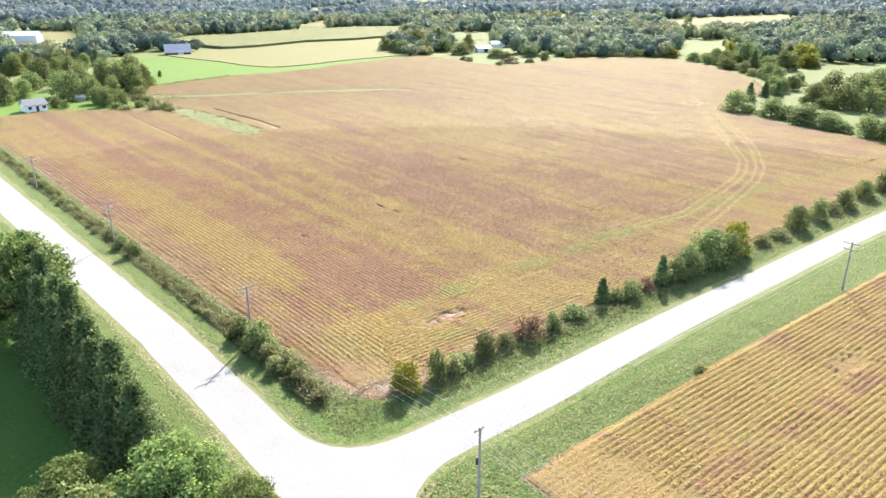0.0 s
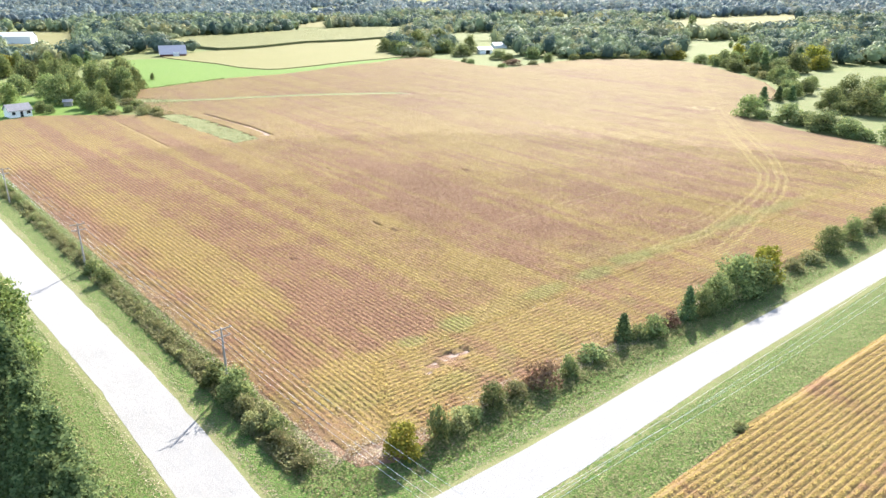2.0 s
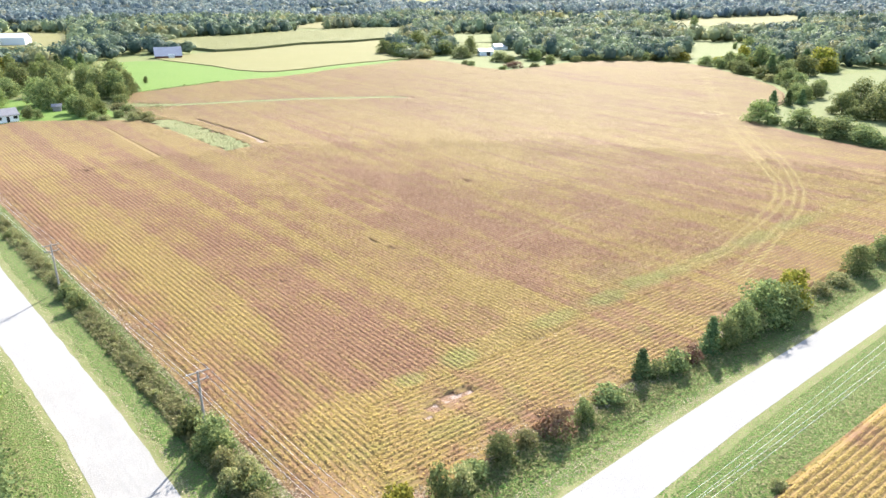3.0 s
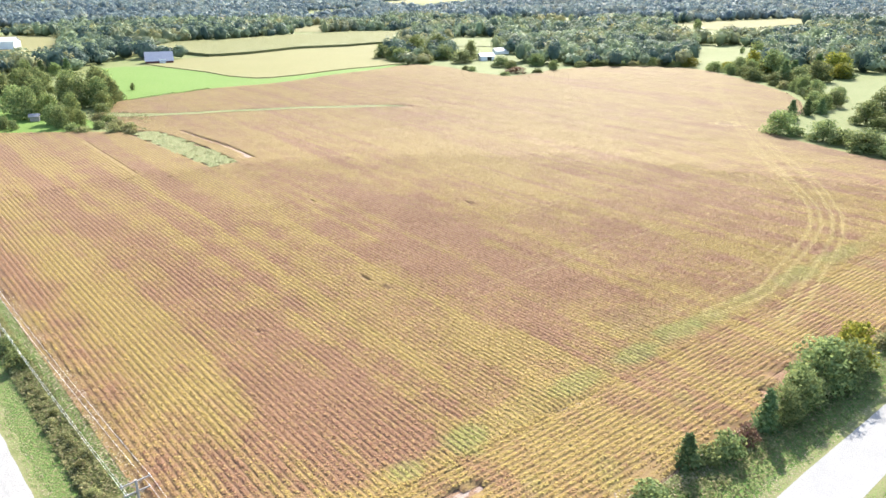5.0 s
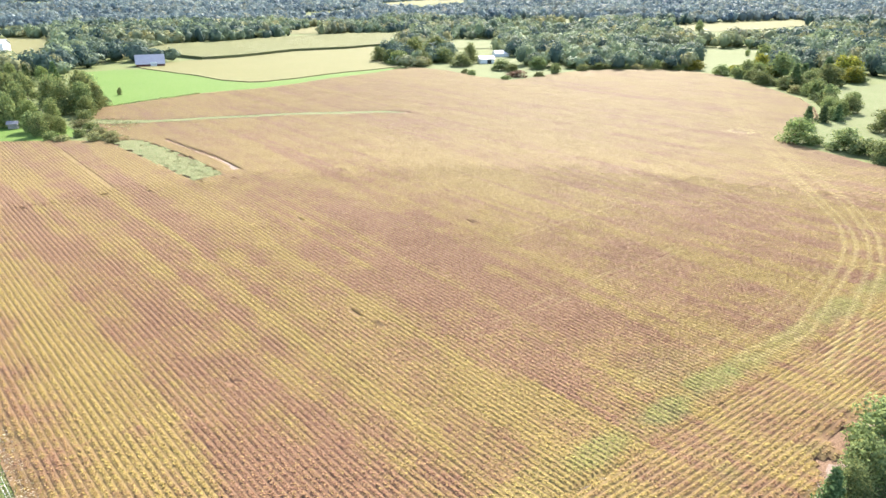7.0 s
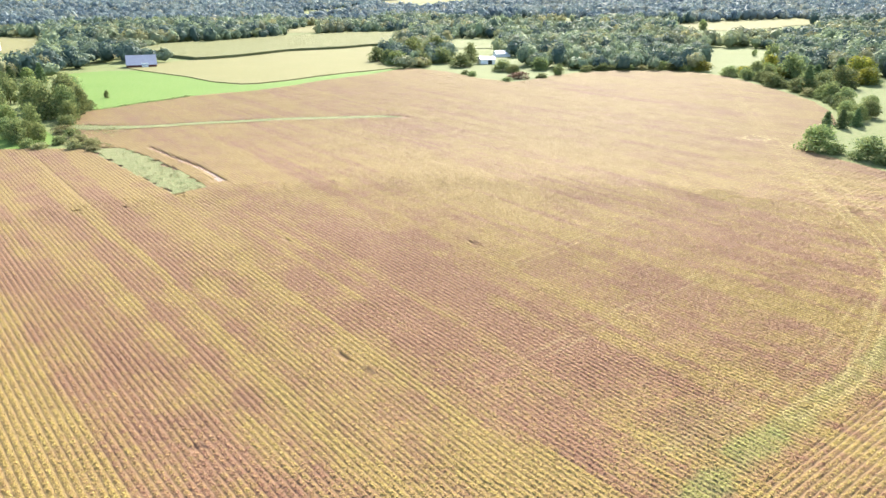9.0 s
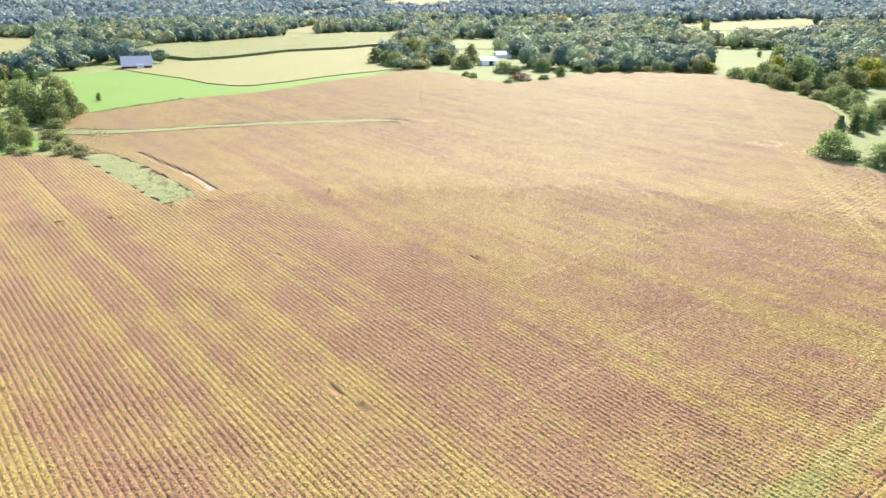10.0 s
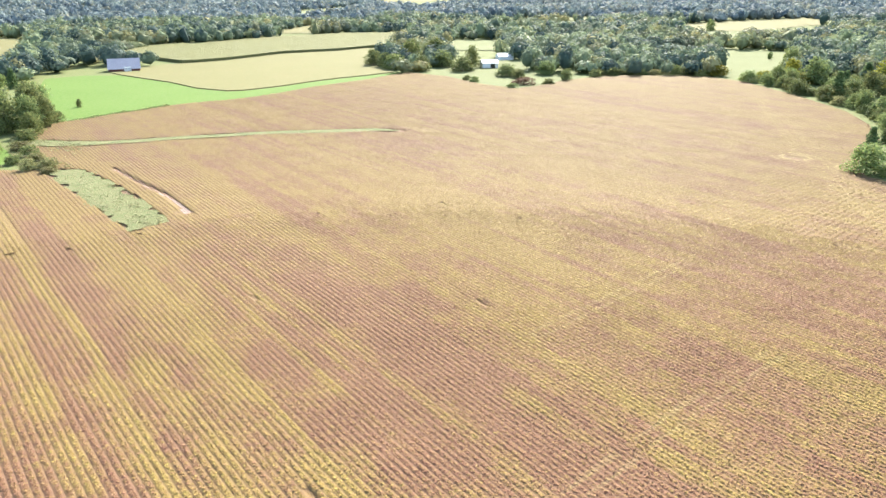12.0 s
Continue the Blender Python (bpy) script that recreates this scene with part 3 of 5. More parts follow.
CORN = [(-203.0, 603.0), (-178.0, 582.0), (-169.0, 586.0), (-154.0, 602.0), (-140.0, 628.0), (-125.0, 657.0), (-84.0, 683.0), (-63.0, 711.0), (-40.0, 735.0), (-39.0, 890.0), (-51.0, 911.0), (-102.0, 914.0), (-141.0, 875.0), (-187.0, 815.0), (-225.0, 756.0), (-262.0, 730.0), (-250.0, 640.0)]


def standing(name, outline, height, mat, label, category):
    """A field of standing crop with a steep edge."""
    bm = bmesh.new()
    ring = wavy(outline + outline[:1], 1.2, 41)[:-1]
    low = [bm.verts.new((x, y, 0.0)) for x, y in ring]
    top = [bm.verts.new((x, y, height)) for x, y in ring]
    for i in range(len(ring)):
        j = (i + 1) % len(ring)
        bm.faces.new((low[i], low[j], top[j], top[i]))
    bm.faces.new(top)
    bmesh.ops.recalc_face_normals(bm, faces=bm.faces)
    bmesh.ops.triangulate(bm, faces=bm.faces)
    tagged(part(name, bm, mat), label, category, kind="stuff")


M_CORN = patchy("ripe_corn", (0.15, 0.145, 0.065), (0.17, 0.16, 0.078), (0.12, 0.13, 0.05), 20.0, bump=0.3, fine=1.2)
standing("soybean_field", TAN, 0.45, M_STUBBLE, "golden ripe soybeans beyond the hay field", "crop")
standing("corn_field", CORN, 2.3, M_CORN, "drying pale corn standing with a dark edge", "corn")


def drape(name, outline, mat, label, category, step):
    """A sheet that follows the rolling land."""
    xs, ys = [p[0] for p in outline], [p[1] for p in outline]
    gx, gy = np.meshgrid(np.arange(min(xs), max(xs) + step, step), np.arange(min(ys), max(ys) + step, step), indexing="ij")
    keep = inside(gx, gy, outline)
    k = np.arange(gx.size).reshape(gx.shape)
    cell = keep[:-1, :-1] | keep[1:, :-1] | keep[1:, 1:] | keep[:-1, 1:]
    faces = np.stack([k[:-1, :-1], k[1:, :-1], k[1:, 1:], k[:-1, 1:]], -1)[cell]
    used, faces = np.unique(faces, return_inverse=True)
    verts = np.stack([gx, gy, terrain(gx, gy) + 0.5], -1).reshape(-1, 3)[used]
    tagged(solid(name, verts, faces.reshape(-1, 4), mat), label, category, kind="structure")


CLEARINGS = (([(300.0, 985.0), (311.0, 1060.0), (575.0, 1220.0), (545.0, 1090.0), (352.0, 930.0)], M_STUBBLE, "tan stubble field among the woods"),
             ([(-210.0, 940.0), (-178.0, 1145.0), (-149.0, 950.0)], M_STUBBLE, "small dry field among the woods"),
             ([(8.0, 800.0), (57.0, 810.0), (45.0, 690.0), (12.0, 680.0)], M_PASTURE, "small pale clearing behind the farmyard"),
             ([(-360.0, 1560.0), (-290.0, 1790.0), (-190.0, 2130.0), (-240.0, 1600.0)], M_PASTURE, "far pale green meadow among woods"),
             ([(-210.0, 2300.0), (-60.0, 3200.0), (120.0, 3290.0), (90.0, 2600.0), (-50.0, 2250.0)], M_STUBBLE, "far harvested field on a rise"),
             ([(-520.0, 880.0), (-430.0, 860.0), (-325.0, 640.0), (-390.0, 640.0)], M_STUBBLE, "dry field beside a white farm building"),
             ([(1000.0, 1700.0), (1150.0, 1900.0), (1250.0, 1800.0), (1050.0, 1600.0)], M_STUBBLE, "far tan field on the rise"),
             ([(60.0, 1180.0), (80.0, 1260.0), (240.0, 1290.0), (235.0, 1200.0)], M_PASTURE, "thin pale meadow between woods"))
for outline, mat, label in CLEARINGS:
    drape("clearing", outline, mat, label, "clearing", 12.0)


# ---------------------------------------------------------------- soybeans
def rows_of(name, outline, along, gap, step, reach, wide, label, fits, high=0.54):
    """Ridged crop rows inside an outline: along is the direction of the rows."""
    d, c = np.array([math.cos(along), math.sin(along)]), np.array([-math.sin(along), math.cos(along)])
    pts = np.array(outline)
    s0, s1, r0, r1 = (pts @ d).min(), (pts @ d).max(), (pts @ c).min(), (pts @ c).max()
    rows, steps = np.arange(math.floor(r0 / gap), math.ceil(r1 / gap)), np.arange(s0, s1, step)
    rr, ss = np.meshgrid(rows * gap, steps, indexing="ij")
    if along == LONG:
        rr = rr + np.clip(rr - 54.0, -60, 60) * 0.0014 * np.maximum(0, -90.0 - ss)
    x, y = ss * d[0] + rr * c[0], ss * d[1] + rr * c[1]
    far = np.hypot(x, y - np.clip(y - 70, 0, 90))
    chance = hashed(np.broadcast_to(rows[:, None], x.shape).astype(np.int64), np.floor(ss / 4).astype(np.int64), 55)
    far = far + 12 * (chance - 0.5)
    free = inside(x, y, outline) & fits(x, y) & (crop_state(x, y)[2] > 0.06)
    keep = (far >= reach[0]) & (far < reach[1])
    ok = (keep[:, :-1] & keep[:, 1:] if wide else keep[:, :-1] | keep[:, 1:]) & free[:, :-1] & free[:, 1:]
    i, j = np.nonzero(ok)
    used = np.zeros(free.shape, bool)
    used[i, j] = used[i, j + 1] = True
    a, b = np.nonzero(used)
    index = np.full(used.shape, -1)
    index[a, b] = np.arange(len(a))
    x, y = x[a, b], y[a, b]
    tone, fresh, grow, ripe = crop_state(x, y)
    rng = np.random.default_rng(5)
    rough = 0.5
    shift = rng.normal(0, 0.035 * rough, len(x)) + 0.12 * (cloud(x, y, 3.0, 51) - 0.5)
    half = gap * 0.5
    if along == LONG:
        half = half * (1 + 0.0014 * np.maximum(0, -90.0 - (x * d[0] + y * d[1])))
    border = outline + outline[:1]

    def stand(px, py, grown):
        return high * (0.75 + 0.35 * cloud(px, py, 6, 52)) * np.clip(grown, 0.06, 1) * (0.12 + 0.88 * ramp(off_line(px, py, border), 0.0, 0.9))

    top = stand(x, y, grow) + rng.normal(0, 0.022, len(x)) * np.clip(grow, 0.06, 1)
    share = 0.66 - 0.2 * ramp(np.hypot(x, y - np.clip(y - 70, 0, 90)), 110, 330)
    sides = []
    for o in (-half, half):
        px, py = x + c[0] * o, y + c[1] * o
        sides.append(0.03 + share * stand(px, py, crop_state(px, py)[2]))
    cols = ((-half, sides[0], 1.0), (shift, top * 0.88, 0.0), (half, sides[1], 1.0))
    verts = np.stack([np.stack([x + c[0] * o, y + c[1] * o, h + 0 * x], -1) for o, h, low in cols], 1)
    n = len(cols)
    base = index[i, j], index[i, j + 1]
    faces = np.concatenate([np.stack([base[0] * n + q, base[1] * n + q, base[1] * n + q + 1, base[0] * n + q + 1], -1) for q in range(n - 1)])
    lows = np.tile([low for o, h, low in cols], len(x))
    tone = np.clip(tone + rng.normal(0, 0.11 if wide else 0.07, len(x)), 0, 1)
    leafed = np.clip((430 - np.hypot(x, y - np.clip(y - 70, 0, 90))) / 250, 0, 1)
    lows = np.clip(np.maximum(lows, np.repeat(1 - grow, n)) * np.repeat(0.42 + 0.13 * leafed, n) + np.repeat(0.18 - 0.07 * leafed, n), 0, 1)
    # painted haze: the tint grows with distance across the field
    muted = 0.46 * ramp(y + 60 * (cloud(x, y, 90, 53) - 0.5), 130, 320)
    ob = solid(name, verts.reshape(-1, 3), faces, M_ROWS, tone=np.repeat(tone, n), fresh=np.repeat(fresh, n), low=lows, ripe=np.repeat(ripe, n), muted=np.repeat(muted, n))
    ob.data.polygons.foreach_set("use_smooth", np.ones(len(faces), bool))
    tagged(ob, label, "soybeans", kind="stuff")
    return x, y, top, tone, fresh, grow, ripe


def tufts(name, x, y, z, size, mat, label, category, flat=0.5, seed=3, **values):
    """Many small leaf clumps, each a bent pair of triangles or one triangle."""
    rng = np.random.default_rng(seed)
    n = len(x)
    a, tip = rng.uniform(0, 2 * np.pi, n), rng.normal(0, flat, n)
    one = np.stack([np.cos(a), np.sin(a), tip], -1) * size[:, None]
    two = np.stack([-np.sin(a), np.cos(a), rng.normal(0, flat, n)], -1) * size[:, None] * 0.6
    c = np.stack([x, y, z], -1)
    verts = np.stack([c - one * 0.5 + two * 0.7, c - one * 0.5 - two * 0.7, c + one * 0.8], 1)
    ob = solid(name, verts.reshape(-1, 3), np.arange(3 * n).reshape(n, 3), mat, **{k: np.repeat(v, 3) for k, v in values.items()})
    return tagged(ob, label, category, kind="stuff")


def leaves_on(name, grown, each, seed, size=0.21, fade=(160.0, 70.0), stray=0.12):
    x, y, top, tone, fresh, grow, ripe = (np.repeat(v, each) for v in grown)
    rng = np.random.default_rng(seed)
    n = len(x)
    far = np.hypot(x, y - np.clip(y - 70, 0, 90))
    keep = rng.uniform(0, 1, n) < np.clip(grow * 1.1, 0, 1) * np.clip((fade[0] - far) / fade[1], 0.55 if stray < 0.2 else 0.0, 1)
    x, y = x + rng.normal(0, stray, n), y + rng.normal(0, stray, n)
    z = top * rng.uniform(0.84, 1.07, n)
    x, y, z, tone, fresh, ripe = (v[keep] for v in (x, y, z, tone, fresh, ripe))
    tone = np.clip(tone + rng.normal(0, 0.3, len(tone)), 0, 1)
    far = far[keep]
    # leaves take the same haze tint in their colour as the rows
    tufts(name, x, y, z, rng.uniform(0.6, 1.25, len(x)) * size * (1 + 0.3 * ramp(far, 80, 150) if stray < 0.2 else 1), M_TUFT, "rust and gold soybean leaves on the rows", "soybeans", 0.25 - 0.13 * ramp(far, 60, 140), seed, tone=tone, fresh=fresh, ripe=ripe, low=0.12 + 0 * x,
          muted=0.46 * ramp(y + 60 * (cloud(x, y, 90, 53) - 0.5), 130, 320))


def w_of(x, y):
    return x * DW[0] + y * DW[1]


def e_of(x, y):
    return x * DE[0] + y * DE[1]


NEAR, FARTHER = (0.0, 150.0), (150.0, 900.0)
long_part, head_part = (lambda x, y: (w_of(x, y) >= 76.3) | (e_of(x, y) < 41.0 + 0.5 * (w_of(x, y) - 63.0))), (lambda x, y: (w_of(x, y) < 76.95) & (e_of(x, y) > 39.4 + 0.5 * (w_of(x, y) - 63.0)))
LABEL = "long rows of ripening rust and gold soybeans"
leaves_on("soybean_leaves", rows_of("soybean_rows", FIELD, LONG, 0.76, 0.45, NEAR, True, LABEL, long_part), 9, 61, 0.2)
leaves_on("soybean_leaves", rows_of("soybean_rows", FIELD, LONG, 0.76, 1.5, FARTHER, False, LABEL, long_part), 6, 64, 0.3, (560.0, 200.0), 0.26)
leaves_on("soybean_leaves", rows_of("soybean_rows", FIELD, EAST, 0.76, 0.45, NEAR, True, "headland rows of ripening soybeans along the road", head_part), 9, 62, 0.2)
leaves_on("soybean_leaves", rows_of("soybean_rows", FIELD, EAST, 0.76, 1.5, FARTHER, False, "headland rows of ripening soybeans along the road", head_part), 6, 65, 0.3, (560.0, 200.0), 0.26)
leaves_on("soybean_leaves", rows_of("soybean_rows", SOUTH_FIELD, EAST, 0.76, 0.45, (0.0, 105.0), True, "rows of golden soybeans south of the road", lambda x, y: y > 20, 0.68), 14, 63, 0.16)
rows_of("soybean_rows", SOUTH_FIELD, EAST, 0.76, 1.5, (105.0, 300.0), False, "rows of golden soybeans south of the road", lambda x, y: y > 20)


# ---------------------------------------------------------------- trees
def leaf_mesh(points, outs, sizes, rng):
    """Bent leaf clumps: two triangles each, facing roughly outwards."""
    n = len(points)
    side = np.cross(outs, rng.normal(0, 1, (n, 3)))
    side /= np.linalg.norm(side, axis=1, keepdims=True) + 1e-9
    up = np.cross(side, outs + rng.normal(0, 0.5, (n, 3)))
    up /= np.linalg.norm(up, axis=1, keepdims=True) + 1e-9
    s = sizes[:, None]
    bend = outs * s * 0.25
    verts = np.stack([points - up * s * 0.6, points + side * s * 0.5 + bend, points + up * s * 0.7, points - side * s * 0.5 - bend], 1).reshape(-1, 3)
    k = np.arange(n)[:, None] * 4
    return verts, np.concatenate([k + [0, 1, 2], k + [0, 2, 3]])


def broadleaf(name, high, wide, trunk_high, lobes, leaves, leaf, mat, seed, label, category):
    """Trunk with limbs, and a crown of leaf clumps round the limbs' ends."""
    rng = np.random.default_rng(seed)
    top = new(name)
    tagged(top, label, category)
    bm = bmesh.new()
    r = high * 0.022 + 0.03
    rod(bm, (0, 0, -0.1), (rng.normal(0, 0.1), rng.normal(0, 0.1), max(trunk_high, high * 0.3)), r, r * 0.7)
    points, outs = [], []
    for i in range(lobes):
        a, f = i * 2.4 + rng.uniform(0, 0.7), (i + 0.5) / lobes
        z = trunk_high + (high - trunk_high) * (0.14 + 0.68 * f)
        out = wide * 0.5 * (0.62 * math.sin(math.pi * min(0.95, 0.28 + 0.62 * f)) + 0.05) * rng.uniform(0.55, 1.05)
        c = np.array([out * math.cos(a), out * math.sin(a), z])
        rod(bm, (0, 0, max(trunk_high, high * 0.3) * rng.uniform(0.55, 1.0)), c, r * 0.45, r * 0.12, 5)
        if i % 4 == 0:                      # skirt near the ground
            c = np.array([wide * 0.3 * math.cos(a), wide * 0.3 * math.sin(a), high * 0.15])
        lean = 0.27 if lobes < 20 else 0.115
        size = np.array([wide * lean, wide * lean, (high - trunk_high) * lean * 0.78]) * rng.uniform(0.75, 1.2)
        n = leaves // lobes
        d = rng.normal(0, 1, (n, 3))
        d /= np.linalg.norm(d, axis=1, keepdims=True)
        d[:, 2] = np.where(d[:, 2] < -0.75, -d[:, 2], d[:, 2])
        points.append(c + d * size * (rng.uniform(0.55, 1.12, (n, 1))))
        outs.append(d)
    part("trunk", bm, M_BARK, top)
    points, outs = np.concatenate(points), np.concatenate(outs)
    points[:, 2] = np.clip(points[:, 2], 0.12, None)
    verts, faces = leaf_mesh(points, outs, rng.uniform(0.6, 1.4, len(points)) * leaf, rng)
    crown = solid("crown", verts, faces, mat)
    crown.parent = top
    return top


def conifer(name, high, wide, leaves, leaf, seed, label):
    """A straight trunk, drooping whorls and a pointed, ragged outline."""
    rng = np.random.default_rng(seed)
    top = new(name)
    tagged(top, label, "conifer")
    bm = bmesh.new()
    rod(bm, (0, 0, -0.1), (0, 0, high * 0.95), high * 0.009 + 0.03, 0.03)
    points, outs = [], []
    whorls = int(high * 2.2)
    for i in range(whorls):
        f = (i + rng.uniform(0, 0.6)) / whorls
        z, reach = 0.25 + f * (high - 0.3), wide * 0.5 * (1 - f) ** 0.8 * rng.uniform(0.8, 1.12)
        n_arm = 6 if f < 0.7 else 4
        for k in range(n_arm):
            a = k * 2 * math.pi / n_arm + i * 0.7 + rng.uniform(-0.2, 0.2)
            out = reach * rng.uniform(0.75, 1.15)
            tip = np.array([out * math.cos(a), out * math.sin(a), z - out * 0.12])
            if k % 3 == 0:
                rod(bm, (0, 0, z), tip, 0.03, 0.01, 4)
            n = max(3, int(leaves / whorls / n_arm))
            s = rng.uniform(0.35, 1.05, (n, 1))
            p = np.array([0, 0, z]) * (1 - s) + tip * s + rng.normal(0, 0.09 * wide * 0.5, (n, 3))
            points.append(p)
            outs.append(np.tile([math.cos(a), math.sin(a), 0.35], (n, 1)))
    part("trunk", bm, M_BARK, top)
    points, outs = np.concatenate(points), np.concatenate(outs)
    points[:, 2] = np.clip(points[:, 2], 0.1, None)
    verts, faces = leaf_mesh(points, outs, rng.uniform(0.6, 1.4, len(points)) * leaf, rng)
    crown = solid("crown", verts, faces, M_NEEDLE)
    crown.parent = top
    return top


KINDS = {}


def kind(key, ob, high, wide):
    KINDS[key] = [ob, high, wide, False]


def plant(key, x, y, high, wide, group="", label="", turn=None):
    """Puts a tree of a kind at a place, at its height and width."""
    ob, h0, w0, used = KINDS[key]
    turn = random.uniform(0, 360) if turn is None else turn
    scale = Vector((wide / w0, wide / w0, high / h0))
    m = pose(x, y, float(terrain(x, y)), 0, 0, turn)
    if not used:
        ob.matrix_basis = m @ Matrix.Diagonal((*scale, 1))
        KINDS[key][3] = True
        made = ob
    else:
        made = copy_thing(ob, m @ Matrix.Diagonal((scale.x / ob.scale.x, scale.y / ob.scale.y, scale.z / ob.scale.z, 1)))
    return tagged(made, label, group=group)


kind("oak", broadleaf("tree", 9.0, 8.0, 0.2, 18, 3000, 0.36, M_LEAF, 71, "green broadleaf tree with a dense uneven crown", "tree"), 9.0, 8.0)
kind("oak2", broadleaf("tree", 9.0, 7.0, 0.1, 15, 2800, 0.35, M_LEAF, 72, "dark green broadleaf tree with a lumpy crown", "tree"), 9.0, 7.0)
kind("pale", broadleaf("tree", 9.0, 7.5, 0.3, 16, 2700, 0.35, M_LEAF_PALE, 73, "pale green broadleaf tree with a loose crown", "tree"), 9.0, 7.5)
kind("gold", broadleaf("tree", 7.0, 6.0, 0.1, 13, 1900, 0.36, M_LEAF_GOLD, 74, "yellowing broadleaf tree at the field edge", "tree"), 7.0, 6.0)
kind("garden", broadleaf("tree", 10.5, 11.0, 0.6, 64, 14000, 0.22, M_LEAF_BRIGHT, 80, "broad bright green garden tree with dense leaves", "tree"), 10.5, 11.0)
kind("bush", broadleaf("bush", 3.4, 4.2, 0.1, 11, 900, 0.3, M_LEAF, 75, "dark green bush in the overgrown hedge", "bush"), 3.4, 4.2)
kind("palebush", broadleaf("bush", 2.6, 4.0, 0.1, 15, 1000, 0.24, M_LEAF_OLIVE, 76, "pale olive bush in the overgrown hedge", "bush"), 2.6, 4.0)
kind("redbush", broadleaf("bush", 3.2, 4.0, 0.1, 10, 700, 0.26, M_LEAF_RED, 77, "reddish brown sumac bush in the hedge", "bush"), 3.2, 4.0)
kind("cedar", conifer("conifer", 8.0, 4.2, 1500, 0.36, 78, "dark green cedar with a pointed ragged outline"), 8.0, 4.2)
kind("spruce", conifer("conifer", 11.0, 5.6, 6000, 0.19, 79, "dark green spruce in a row beside the lawn"), 11.0, 5.6)

# by the south road
for key, x, y, h, w in (("gold", -2.2, 68.2, 5.0, 4.2), ("bush", 1.6, 71.0, 5.0, 2.6), ("palebush", 3.8, 72.6, 3.4, 3.2), ("oak2", 7.8, 77.0, 4.0, 3.4), ("palebush", 10.7, 79.3, 2.5, 3.0), ("redbush", 14.3, 81.6, 4.2, 4.8),
                        ("bush", 17.8, 84.0, 3.4, 2.4), ("cedar", 26.7, 93.2, 4.8, 3.3), ("bush", 31.6, 94.8, 3.4, 3.8), ("cedar", 37.8, 99.2, 6.6, 3.6), ("oak2", 40.4, 101.0, 5.6, 4.0),
                        ("oak", 43.8, 103.4, 7.0, 5.2), ("oak", 49.4, 107.4, 8.8, 7.8), ("gold", 56.0, 112.8, 8.4, 5.8), ("oak2", 52.5, 109.0, 7.2, 5.5), ("palebush", 62.0, 118.0, 2.6, 3.6),
                        ("palebush", 67.0, 122.0, 2.4, 4.6)):
    back_off = 3.8 + 0.6 * max(0.0, h - 6.0)
    plant(key, x + DW[0] * back_off, y + DW[1] * back_off, h * (0.82 if h < 6.5 else 0.77), w * 0.95, "trees along the south road")
for key, x, y, h, w in (("oak", 73.1, 127.0, 6.3, 5.4), ("oak2", 80.1, 132.9, 5.7, 4.2), ("palebush", 85.5, 137.5, 3.0, 4.0), ("oak", 90.2, 141.5, 5.2, 5.0), ("pale", 98.8, 149.0, 5.2, 6.0),
                        ("oak2", 107.0, 154.5, 6.0, 6.0), ("oak", 117.0, 162.0, 7.0, 7.0), ("bush", 21.5, 88.0, 2.2, 4.2), ("bush", 5.0, 74.6, 2.0, 3.4), ("bush", 29.0, 93.6, 2.4, 3.0),
                        ("redbush", 34.5, 97.2, 2.6, 3.2), ("palebush", 46.5, 106.5, 3.2, 3.6)):
    back_off = 3.8 + 0.6 * max(0.0, h - 6.0)
    plant(key, x + DW[0] * back_off, y + DW[1] * back_off, h * (0.82 if h < 6.5 else 0.77), w * 0.95, "trees along the south road")
# by the west road
for key, x, y, h, w in (("oak2", -24.6, 81.6, 4.2, 4.6), ("bush", -28.0, 85.0, 3.0, 3.4), ("palebush", -20.2, 77.4, 2.2, 3.4), ("palebush", -22.6, 78.6, 2.6, 2.4), ("bush", -56.2, 116.6, 2.8, 3.4), ("bush", -60.0, 120.6, 2.3, 3.2)):
    plant(key, x, y, h, w, "bushes along the west road")
plant("palebush", 32.2, 75.5, 1.1, 1.7, "bushes on the road verge", "small olive bush in the grassy verge")
along_road = -62.0
while along_road > -262.0:
    big = float(cloud(along_road, 0.0, 14.0, 57))
    x, y = west(along_road, 33.4 + random.uniform(-0.9, 0.9))
    plant(random.choice(("palebush", "palebush", "bush") if big > 0.5 else ("palebush",)), x, y, random.uniform(0.5, 1.1) + 1.5 * big * big, random.uniform(1.0, 1.8) + 1.8 * big * big, "bushes along the west road")
    along_road -= random.uniform(1.1, 3.2) + 0.8 * big
# the row beside the lawn and its neighbours
for i in range(7):
    x, y = uv(-99.0 + 6.3 * i, 13.4 + random.uniform(-0.5, 0.5))
    plant("spruce", x, y, (14.2, 14.8, 13.6, 14.6, 13.2, 12.6, 10.8)[i], 8.4 + random.uniform(-0.5, 0.7), "spruces beside the lawn")
for i in range(6):
    x, y = uv(-95.8 + 6.3 * i, 12.2 + random.uniform(-0.6, 0.6))
    plant("spruce", x, y, (12.2, 12.8, 12.4, 11.6, 11.8, 10.4)[i], 7.6 + random.uniform(-0.5, 0.7), "spruces beside the lawn")
plant("garden", -57.5, 86.5, 16.5, 16.5, "garden trees", "tall pale green tree beside the spruce row")
plant("garden", -24.0, 49.0, 9.6, 13.0, "garden trees", "broad green garden tree near the junction")
plant("garden", -32.5, 48.0, 8.4, 10.0, "garden trees")
plant("garden", -17.0, 47.5, 6.8, 8.0, "garden trees")
plant("pale", -28.5, 44.0, 8.6, 7.0, "garden trees")
